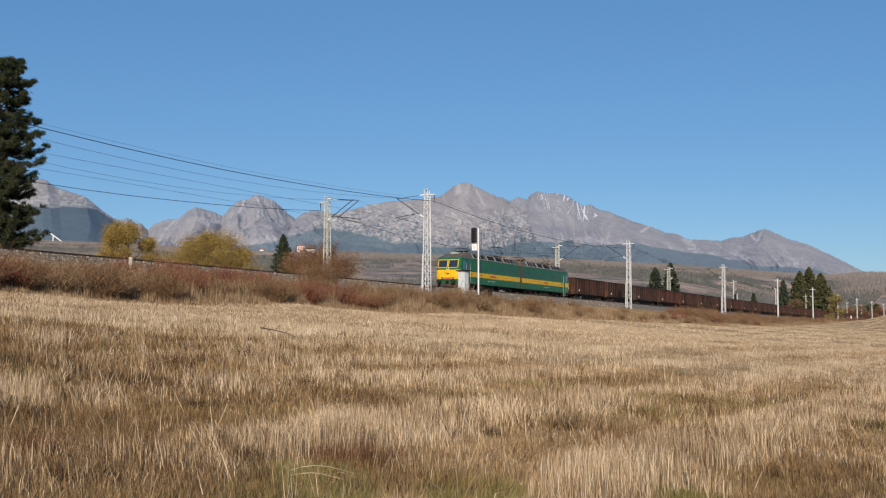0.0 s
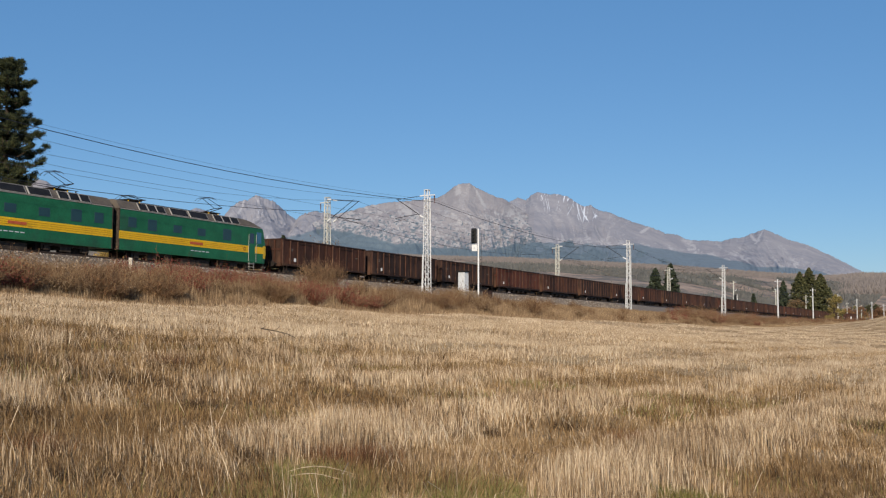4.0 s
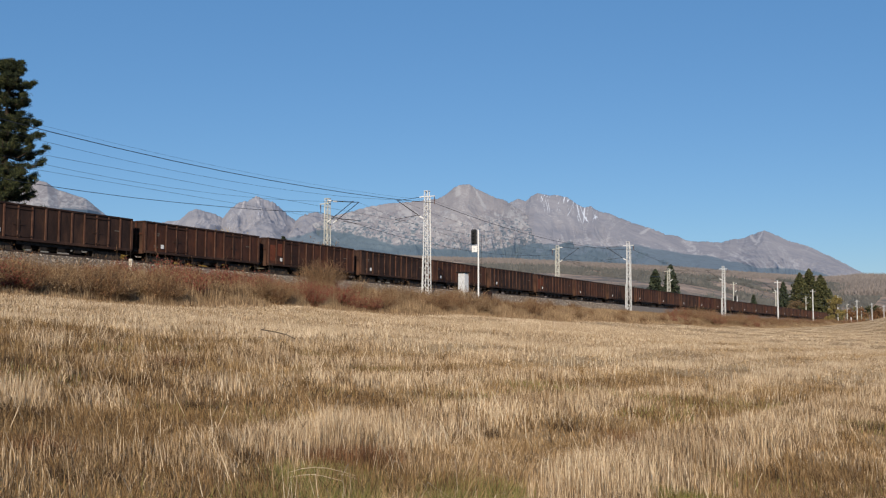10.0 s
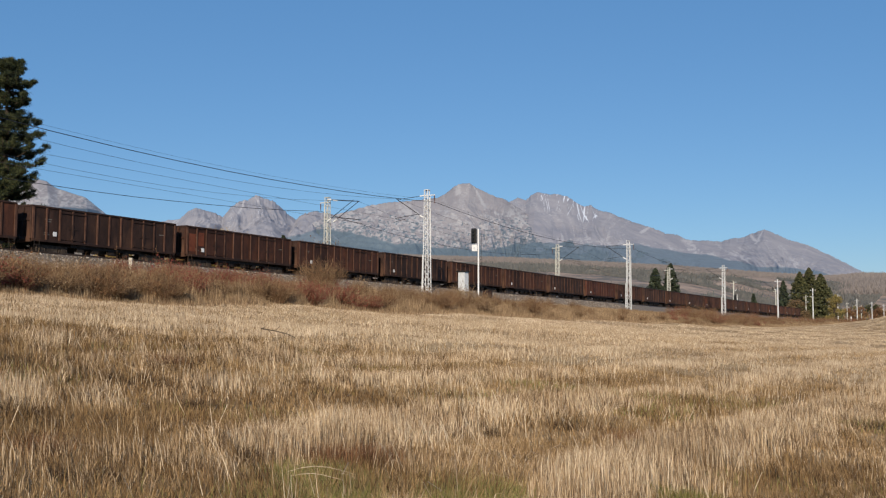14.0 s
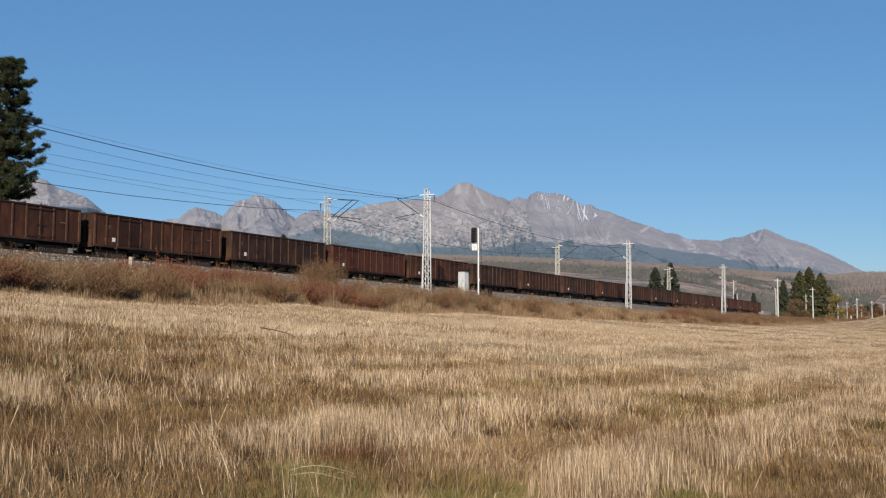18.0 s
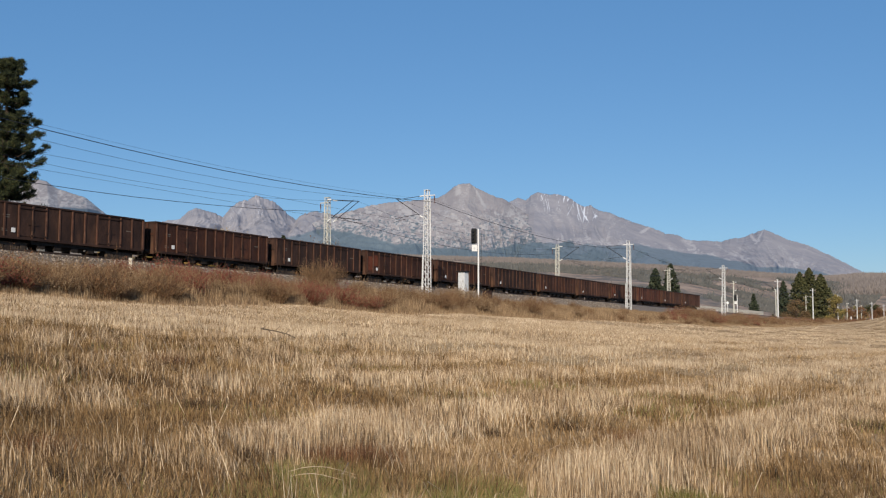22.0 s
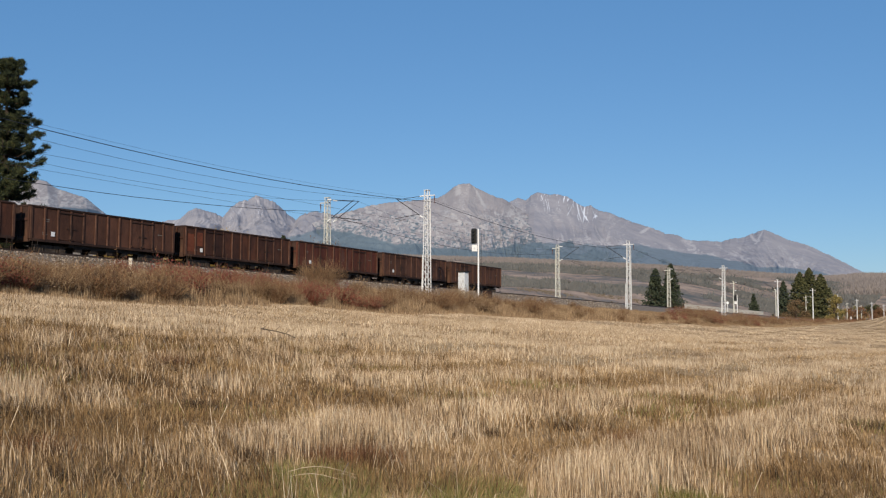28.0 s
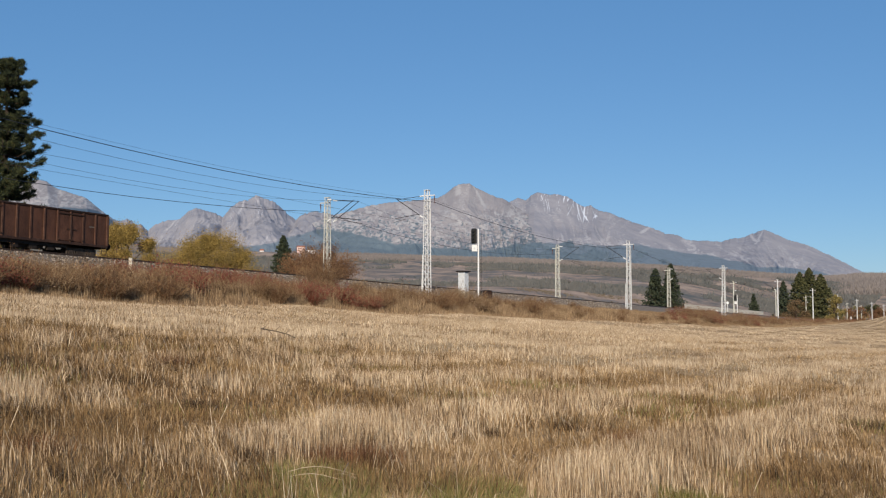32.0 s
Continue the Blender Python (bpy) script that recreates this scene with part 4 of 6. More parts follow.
def loco_section(label):
    """One half of the twin locomotive, cab at -x."""
    e = thing("locomotive", Matrix(), label, "locomotive", "twin locomotive halves")
    REAR = 8.22

    def w_of(z):
        return float(np.interp(z, [0.7, 1.0, 3.6, 3.74, 4.26, 4.36], [1.45, 1.475, 1.475, 1.44, 1.10, 0.8]))

    def o_of(z):
        return float(np.interp(z, [0.7, 1.15, 1.6, 2.25, 3.55, 3.72, 4.14, 4.36], [0.16, 0.10, 0.0, 0.02, 0.34, 0.50, 1.5, 2.6]))
    part("body", loft([0.90, 1.15, 1.6, 2.25, 2.5, 3.0, 3.55, 3.70], REAR, True, 0, w_of, o_of), M["green"], e, "green-painted body")
    part("belt", loft([1.66, 1.9, 2.19], REAR, False, 0.012, w_of, o_of), M["yellow"], e, "yellow band round the body")
    part("nose_band", loft([1.30, 1.6, 1.66], -7.62, False, 0.012, w_of, o_of), M["yellow"], e, "yellow nose")
    part("nose_band", loft([2.19, 2.25, 2.31], -7.62, False, 0.012, w_of, o_of), M["yellow"], e, "yellow nose")
    part("roof", loft([3.69, 3.76, 4.14, 4.26, 4.36], REAR - 0.02, True, 0.004, w_of, o_of), M["roof"], e, "grimy grey-brown roof")
    # windscreens in yellow frames
    for y in (-0.64, 0.64):
        lean = math.degrees(math.atan2(0.32, 1.3))
        m = pose(-8.2 + 0.20, y, 2.97, 0, lean, 0)
        bm = bmesh.new()
        for a, b, c, d in ((-0.6, 0.6, 0.40, 0.48), (-0.6, 0.6, -0.48, -0.40), (-0.6, -0.52, -0.48, 0.48), (0.52, 0.6, -0.48, 0.48)):
            box(bm, -0.06, 0.03, a, b, c, d, 0.012, m)
        fr = part("windscreen", bm, M["yellow"], e, "yellow windscreen frame")
        part("pane", box(bmesh.new(), -0.045, 0.0, -0.52, 0.52, -0.40, 0.40, 0.0, m), M["glass"], fr, "dark windscreen glass")
        bm = bmesh.new()
        rod(bm, (-8.2 - 0.02, y, 1.38), (-8.2 + 0.12, y, 1.38), 0.13, 0.15, 14)
        h = part("headlight", bm, M["black"], e, "black headlight housing")
        bm = bmesh.new()
        rod(bm, (-8.235, y + 0.0, 1.38), (-8.22, y, 1.38), 0.075, None, 12)
        part("lens", bm, M["grey"], h)
        part("marker_lamp", boxbm(-8.2 - 0.03, -8.1, y * 0.16 - 0.06, y * 0.16 + 0.06, 2.32, 2.43, 0.01), M["white"], e)
    part("nose_plate", boxbm(-8.235, -8.1, -0.42, 0.42, 1.24, 1.46, 0.02), M["red"], e, "orange-red panel between the headlights")
    bm = bmesh.new()
    a = [(-8.225, -0.36, 1.88), (-8.225, 0.40, 2.04), (-8.225, 0.0, 1.86), (-8.225, 0.40, 1.74)]
    vs = [bm.verts.new(v) for v in a]
    bm.faces.new((vs[0], vs[1], vs[2]))
    bm.faces.new((vs[0], vs[2], vs[3]))
    r = bmesh.ops.extrude_face_region(bm, geom=bm.faces[:])
    bmesh.ops.translate(bm, vec=(0.03, 0, 0), verts=[v for v in r["geom"] if isinstance(v, bmesh.types.BMVert)])
    part("emblem", bm, M["black"], e, "black arrow emblem")
    bm = bmesh.new()
    box(bm, -8.05, -7.75, -1.3, 1.3, 0.5, 0.92, 0.05)
    box(bm, -8.0, -7.8, -1.35, 1.35, 0.18, 0.36, 0.02)
    part("apron", bm, M["running_gear"], e, "grimy dark bufferbeam apron")
    buffers(e, -8.1, -1)
    for sy in (-1, 1):
        y = sy * 1.478

        def panel(x0, x1, z0, z1, t=0.012):
            return boxbm(x0, x1, min(y, y + sy * t), max(y, y + sy * t), z0, z1, 0.004)
        part("cab_window", panel(-7.35, -6.75, 2.45, 3.35), M["reflectglass"], e, "cab side window with a blue reflection in its colour")
        dr = part("cab_door", panel(-6.55, -5.75, 1.0, 3.4), M["green"], e)
        part("door_window", boxbm(-6.4, -5.9, min(y, y + sy * 0.02), max(y, y + sy * 0.02), 2.4, 3.2, 0.003), M["glass"], dr)
        for hx in (-6.62, -5.68):
            bm = bmesh.new()
            rod(bm, (hx, y + sy * 0.07, 1.0), (hx, y + sy * 0.07, 3.1), 0.013, None, 6)
            part("handrail", bm, M["mast_far"], e, "pale handrail")
        bm = bmesh.new()
        for z in (0.3, 0.55, 0.8):
            box(bm, -6.45, -5.85, y - 0.12, y + 0.04, z - 0.02, z + 0.02)
        for x in (-6.45, -5.85):
            rod(bm, (x, y, 0.3), (x, y, 0.95), 0.02, None, 5)
        part("steps", bm, M["grey"], e)
        for x0, w, z0, h in ((-3.6, 1.0, 2.42, 0.85), (-0.6, 0.9, 2.5, 0.55), (2.0, 0.9, 2.5, 0.55), (4.6, 0.9, 2.42, 0.8), (6.6, 0.8, 2.5, 0.7)):
            part("side_grille", panel(x0, x0 + w, z0, z0 + h, 0.008), M["louvre"], e, "dark blue-green louvred window")
        part("side_plate", panel(-0.3, 1.1, 1.82, 2.00, 0.026), M["red"], e, "dull red number plate")
        for z in (1.79, 1.925, 2.06):
            part("belt_rib", panel(-5.6, REAR - 0.06, z - 0.012, z + 0.012, 0.024), M["ochre"], e, "ochre rib pressed into the band")
        bm = bmesh.new()
        rod(bm, (-5.25, y, 1.93), (-5.25, y + sy * 0.02, 1.93), 0.16, None, 16)
        em = part("side_emblem", bm, M["patch"], e, "small round red emblem")
        bm = bmesh.new()
        rod(bm, (-5.25, y, 1.93), (-5.25, y + sy * 0.026, 1.93), 0.09, None, 14)
        part("disc", bm, M["yellow"], em)
        for q in range(5):
            part("lettering_bar", panel(-1.0 + q * 0.42, -0.7 + q * 0.42, 1.32, 1.38, 0.006), M["cabinet"], e)
        # slanted roof lights between grey ribs
        for x0, x1 in ((-4.6, -3.75), (-3.6, -2.75), (-2.6, -1.75), (-0.9, 1.0), (1.3, 3.0), (3.7, 4.45), (4.6, 5.35), (5.5, 6.25)):
            m = pose(0, sy * 1.275, 4.0, 0, 0, 0) @ Matrix.Rotation(-sy * math.atan2(0.52, 0.34), 4, "X")
            fr = part("roof_light", box(bmesh.new(), x0 - 0.07, x1 + 0.07, -0.31, 0.31, -0.03, 0.045, 0.01, m), M["grey"], e, "grey roof-light frame")
            part("pane", box(bmesh.new(), x0, x1, -0.275, 0.275, 0.0, 0.055, 0.0, m), M["roofglass"], fr, "dark roof-light glass")
        part("rain_strip", boxbm(-7.4, REAR, min(y, y + sy * 0.02), max(y, y + sy * 0.02), 3.68, 3.72), M["grey"], e)
    bm = bmesh.new()
    box(bm, -6.6, -5.7, -0.5, 0.5, 4.05, 4.36, 0.05)
    part("roof_box", bm, M["grey"], e)
    bm = bmesh.new()
    for x in np.linspace(-4, 6, 6):
        rod(bm, (x, -0.35, 4.3), (x, -0.35, 4.55), 0.05, 0.035, 8)
    rod(bm, (-4.2, -0.35, 4.57), (6.2, -0.35, 4.57), 0.018, None, 6)
    part("roof_conductor", bm, M["steel_dark"], e)
    bm = bmesh.new()
    box(bm, -1.6, 1.6, -1.1, 1.1, 0.28, 0.8, 0.06)
    box(bm, -2.6, -1.8, -1.3, -0.6, 0.4, 0.8, 0.05)
    part("underfloor_case", bm, M["running_gear"], e)
    for x in (-4.4, 4.6):
        bogie(e, x, 3.2, 0.62, M["running_gear"])
    bm = bmesh.new()
    for z0, z1 in ((1.0, 3.4),):
        box(bm, REAR, REAR + 0.32, -0.7, 0.7, z0, z1, 0.03)
    part("gangway", bm, M["black"], e, "black folded gangway")
    part("end_rim", boxbm(REAR - 0.05, REAR + 0.03, -1.485, 1.485, 0.9, 3.72), M["running_gear"], e)
    return e


def pantograph(e, x, up, sign):
    """Half-folded or raised current collector on the roof at x."""
    bm = bmesh.new()
    for a in (-0.55, 0.55):
        for y in (-0.5, 0.5):
            rod(bm, (x + a, y, 4.22), (x + a, y, 4.5), 0.06, 0.045, 8)
    part("pantograph_insulators", bm, M["yellow"], e, "ochre roof insulators")
    bm = bmesh.new()
    box(bm, x - 0.75, x + 0.75, -0.55, 0.55, 4.5, 4.56)
    top = 5.66 if up else 4.86
    knee = (x + sign * (1.15 if up else 1.25), 5.02 if up else 4.68)
    head = x - sign * (0.35 if up else 0.2)
    for y in (-0.42, 0.42):
        rod(bm, (x - sign * 0.3, y, 4.56), (knee[0], y * 0.9, knee[1]), 0.03, None, 6)
        rod(bm, (knee[0], y * 0.9, knee[1]), (head, y * 0.6, top - 0.08), 0.022, None, 6)
    rod(bm, (knee[0], -0.4, knee[1]), (knee[0], 0.4, knee[1]), 0.025, None, 6)
    for dx in (-0.17, 0.17):
        rod(bm, (head + dx, -0.55, top), (head + dx, 0.55, top), 0.022, None, 6)
        for sy in (-1, 1):
            rod(bm, (head + dx, sy * 0.55, top), (head + dx, sy * 0.92, top - 0.2), 0.016, None, 6)
    for y in (-0.35, 0.35):
        rod(bm, (head - 0.17, y, top - 0.03), (head + 0.17, y, top - 0.03), 0.018, None, 6)
    part("pantograph", bm, M["steel_dark"], e, "raised pantograph" if up else "folded pantograph")


def run_of(t):
    """How far the train has moved along the line (towards the camera) at t seconds."""
    return -17.0287 * t + 0.0463 * t * t / 2


TRAIN = []


def train():
    a = loco_section("green and yellow twin electric locomotive, leading half")
    pantograph(a, -4.7, False, 1)
    pantograph(a, 4.6, True, 1)
    b = loco_section("green and yellow twin electric locomotive, trailing half")
    pantograph(b, 5.9, False, -1)
    pantograph(b, -2.6, True, -1)
    TRAIN.append((a, 36.48 + 7.95, 1))
    TRAIN.append((b, 36.48 + 16.5 + 8.5, -1))
    base = [open_wagon(M["rust1"], M["rust2"], False, "rust-brown steel open wagon with high ribbed sides"),
            open_wagon(M["rust2"], M["rust2"], False, "dark weathered steel open wagon with high ribbed sides"),
            open_wagon(M["rust3"], M["rust2"], False, "reddish-brown steel open wagon with high ribbed sides"),
            open_wagon(M["rust1"], M["rust2"], True, "rust-brown open wagon with bare orange patches on its side"),
            open_wagon(M["rust4"], M["rust2"], False, "dusty faded brown open wagon with high ribbed sides")]
    used = set()
    kinds = [0, 1, 1, 2, 0, 1, 0, 3, 1, 0, 1, 3, 0, 1, 0, 0, 1, 2, 0, 1, 0, 1, 3, 0, 1, 0, 4, 3, 2, 4, 4]
    tail = 36.48 + 469.28
    for i in range(31):
        k = kinds[i]
        e = base[k] if k not in used else copy_thing(base[k], Matrix())
        used.add(k)
        TRAIN.append((e, tail - 14.04 * (30 - i) - 6.42, 1))


def motions():
    """The train rolls along the far track."""
    for e, s, way in TRAIN:
        rows = []
        for t in [x * 1.0 for x in range(33)]:
            m = line_pose(s + run_of(t))
            rows.append((t, m if way > 0 else m @ pose(0, 0, 0, 0, 0, 180)))
        walk(e, rows)


# ---- plants ----
def leaves(rng, centres, size, flat=0.0):
    """One small leaf quad bundle at each centre."""
    n = len(centres)
    a = rng.normal(size=(n, 3))
    a /= np.linalg.norm(a, axis=1)[:, None]
    b = np.cross(a, rng.normal(size=(n, 3)))
    b /= np.linalg.norm(b, axis=1)[:, None]
    if flat:
        a[:, 2] *= 1 - flat
        b[:, 2] *= 1 - flat
    sz = size * rng.uniform(0.6, 1.4, (n, 1))
    V = np.stack([centres - a * sz, centres + b * sz * 0.55, centres + a * sz, centres - b * sz * 0.55], 1)
    F = np.arange(4 * n).reshape(n, 4)
    return V.reshape(-1, 3), F


def stem_bm(bm, pts, r0, r1, n=6):
    for i, (p, q) in enumerate(zip(pts, pts[1:])):
        k = len(pts) - 1
        rod(bm, p, q, r0 + (r1 - r0) * i / k, r0 + (r1 - r0) * (i + 1) / k, n)


def conifer(name, h, r, seed, material, pose_m, label, layers=16, tufts=26, drop=0.25, bare=0.06, spread=1.0, leaf=0.16):
    rng = np.random.default_rng(seed)
    e = thing(name, pose_m, label, "tree", "trees beyond the line")
    bm = bmesh.new()
    stem_bm(bm, [(0, 0, -0.3), (0.02 * h * 0.2, 0, h * 0.35), (0, 0.01 * h, h * 0.7), (0, 0, h * 0.98)], 0.022 * h, 0.004 * h, 8)
    part("trunk", bm, M["bark"], e)
    bm = bmesh.new()
    C = []
    for i in range(layers * 9):
        f = bare + (1 - bare) * (i + rng.uniform(0, 1)) / (layers * 9)
        z = h * f
        az2 = i * 2.39996 + rng.uniform(-0.4, 0.4)
        ln = max(0.12, r * ((1 - f) ** 0.8 * rng.uniform(0.66, 1.08) + 0.02))
        root = np.array([0, 0, z])
        tip = np.array([math.cos(az2) * ln, math.sin(az2) * ln, z - drop * ln])
        if ln > 0.5 and i % 3 == 0:
            rod(bm, tuple(root), tuple(tip), 0.003 * h + 0.01, 0.008, 4)
        t = rng.beta(1.7, 1.0, tufts)[:, None]
        p = root + (tip - root) * t + np.array([0, 0, 1]) * (0.12 * ln * (t ** 3))
        side = np.array([-math.sin(az2), math.cos(az2), 0])
        p = p + side * rng.normal(size=(tufts, 1)) * (0.10 * ln + 0.06) * (1.1 - t) + rng.normal(size=(tufts, 3)) * np.array([0.05, 0.05, 0.03]) * (0.4 + ln)
        C.append(p)
    part("bough", bm, M["bark"], e)
    C = np.concatenate(C)
    V, F = leaves(rng, C, leaf)
    cr = new("crown", flat_mesh("crown", V, F, material))
    cr.parent = e
    return e


def pine(h, reach, seed, pose_m, label):
    """Old pine: whorls of boughs that turn up at their ends, each carrying brushes of needles."""
    rng = np.random.default_rng(seed)
    e = thing("pine_tree", pose_m, label, "tree", "trees beyond the line")
    bm = bmesh.new()
    stem_bm(bm, [(0, 0, -0.3), (0.1, 0.0, h * 0.3), (-0.05, 0.1, h * 0.65), (0.1, 0, h * 0.97)], 0.02 * h, 0.004 * h, 9)
    part("trunk", bm, M["bark"], e)
    A, D = [], []
    for w in range(17):
        fw = 0.05 + 0.93 * w / 16
        for j in range(11):
            f = min(0.985, fw + rng.uniform(-0.036, 0.036))
            az2 = j * 0.571 + w * 1.1 + rng.uniform(-0.3, 0.3)
            far = reach * float(np.interp(f, [0, 0.2, 0.5, 0.72, 0.88, 1.0], [0.75, 1.0, 1.0, 0.88, 0.72, 0.28])) * rng.uniform(0.55, 1.12)
            out = np.array([math.cos(az2), math.sin(az2), 0])
            root = np.array([0, 0, h * f])
            bend = [root, root + out * far * 0.5 + np.array([0, 0, -0.10 * far]), root + out * far * 0.85 + np.array([0, 0, 0.02 * far]), root + out * far + np.array([0, 0, 0.16 * far])]
            bough = bmesh.new()
            stem_bm(bough, [tuple(p) for p in bend], 0.05, 0.018, 5)
            part("bough", bough, M["bark"], e)
            for q in range(14):
                t = rng.beta(1.35, 0.95)
                p = np.array([np.interp(t, [0, 0.5, 0.85, 1.0], [b[k] for b in bend]) for k in range(3)])
                p = p + np.array([-out[1], out[0], 0]) * rng.normal() * 0.28 * (1.25 - t) * far * 0.5 + np.array([0, 0, rng.uniform(-0.05, 0.22)])
                n = 85
                d = rng.normal(size=(n, 3)) * 0.75 + out * 0.45 + np.array([0, 0, 0.55])
                d /= np.linalg.norm(d, axis=1)[:, None]
                A.append(p + rng.normal(size=(n, 3)) * np.array([0.10, 0.10, 0.06]))
                D.append(d * rng.uniform(0.13, 0.27, (n, 1)))
    A, D = np.concatenate(A), np.concatenate(D)
    side = np.cross(D, rng.normal(size=D.shape))
    side = side / np.linalg.norm(side, axis=1)[:, None] * 0.016
    V = np.stack([A - side, A + side, A + D + side * 0.7, A + D - side * 0.7], 1).reshape(-1, 3)
    cr = new("crown", flat_mesh("crown", V, np.arange(len(V)).reshape(-1, 4), M["pine"]))
    cr.parent = e
    return e


def broadleaf(name, h, r, seed, material, pose_m, label, n=5200, leaf=0.11, bare=0.12, category="tree"):
    rng = np.random.default_rng(seed)
    e = thing(name, pose_m, label, category, "trees beyond the line")
    bm = bmesh.new()
    stem_bm(bm, [(0, 0, -0.3), (0.05, 0.03, h * 0.2), (0.0, 0.08, h * 0.45)], 0.028 * h, 0.018 * h, 7)
    blobs = []
    for i in range(26):
        a, f = rng.uniform(0, 2 * math.pi), rng.uniform(bare, 1.0)
        rr = r * math.sqrt(max(0.05, 1 - (2.0 * (f - 0.42)) ** 2 * 0.72)) * rng.uniform(0.45, 1.0)
        tip = np.array([math.cos(a) * rr, math.sin(a) * rr, h * (0.08 + 0.88 * f)])
        blobs.append((tip, rng.uniform(0.16, 0.30) * r))
        stem_bm(bm, [(0, 0, h * min(0.4, 0.12 + 0.3 * f)), tuple(tip * np.array([0.5, 0.5, 0.72])), tuple(tip)], 0.012 * h, 0.003 * h, 4)
    part("trunk", bm, M["bark"], e)
    C = []
    per = n // len(blobs)
    for c, s in blobs:
        C.append(c + rng.normal(size=(per, 3)) * np.array([s, s, s * 0.85]) * 0.54)
    C = np.concatenate(C)
    C = C[C[:, 2] > 0.05 * h]
    V, F = leaves(rng, C, leaf)
    cr = new("crown", flat_mesh("crown", V, F, material))
    cr.parent = e
    return e


def shrub_meshes(seed, h, r, stems, leaf_n, leaf=0.03):
    """Arching bare stems, split into twigs, and some clinging leaves."""
    rng = np.random.default_rng(seed)
    V, F, tips = [], [], []

    def strip(p, q, w):
        side = np.cross(q - p, rng.normal(size=3))
        side = side / (np.linalg.norm(side) + 1e-9) * w
        k = len(V)
        V.extend([p - side, p + side, q + side * 0.6, q - side * 0.6])
        F.append((k, k + 1, k + 2, k + 3))
    for i in range(stems):
        a, lean = rng.uniform(0, 2 * math.pi), rng.uniform(0.05, 1.0) ** 0.8
        root = np.array([math.cos(a), math.sin(a), 0]) * rng.uniform(0, 0.25) * r
        hh = h * rng.uniform(0.55, 1.0) * (1 - 0.35 * lean)
        out = np.array([math.cos(a), math.sin(a), 0]) * r * lean
        p = root
        for k in range(1, 5):
            f = k / 4
            q = root + out * f ** 1.4 + np.array([0, 0, hh * f]) + rng.normal(size=3) * 0.05
            strip(p, q, 0.013 * (1.2 - 0.7 * f))
            if k > 1:
                for _ in range(3):
                    d = rng.normal(size=3) * 0.22 + np.array([0, 0, 0.28]) + out * 0.1
                    t = p + (q - p) * rng.uniform(0, 1)
                    strip(t, t + d, 0.0055)
                    tips.append(t + d * rng.uniform(0.3, 1.0))
            p = q
    tips = np.array(tips)
    c = tips[rng.integers(0, len(tips), leaf_n)] + rng.normal(size=(leaf_n, 3)) * 0.07
    return (np.array(V), np.array(F)), leaves(rng, c, leaf)


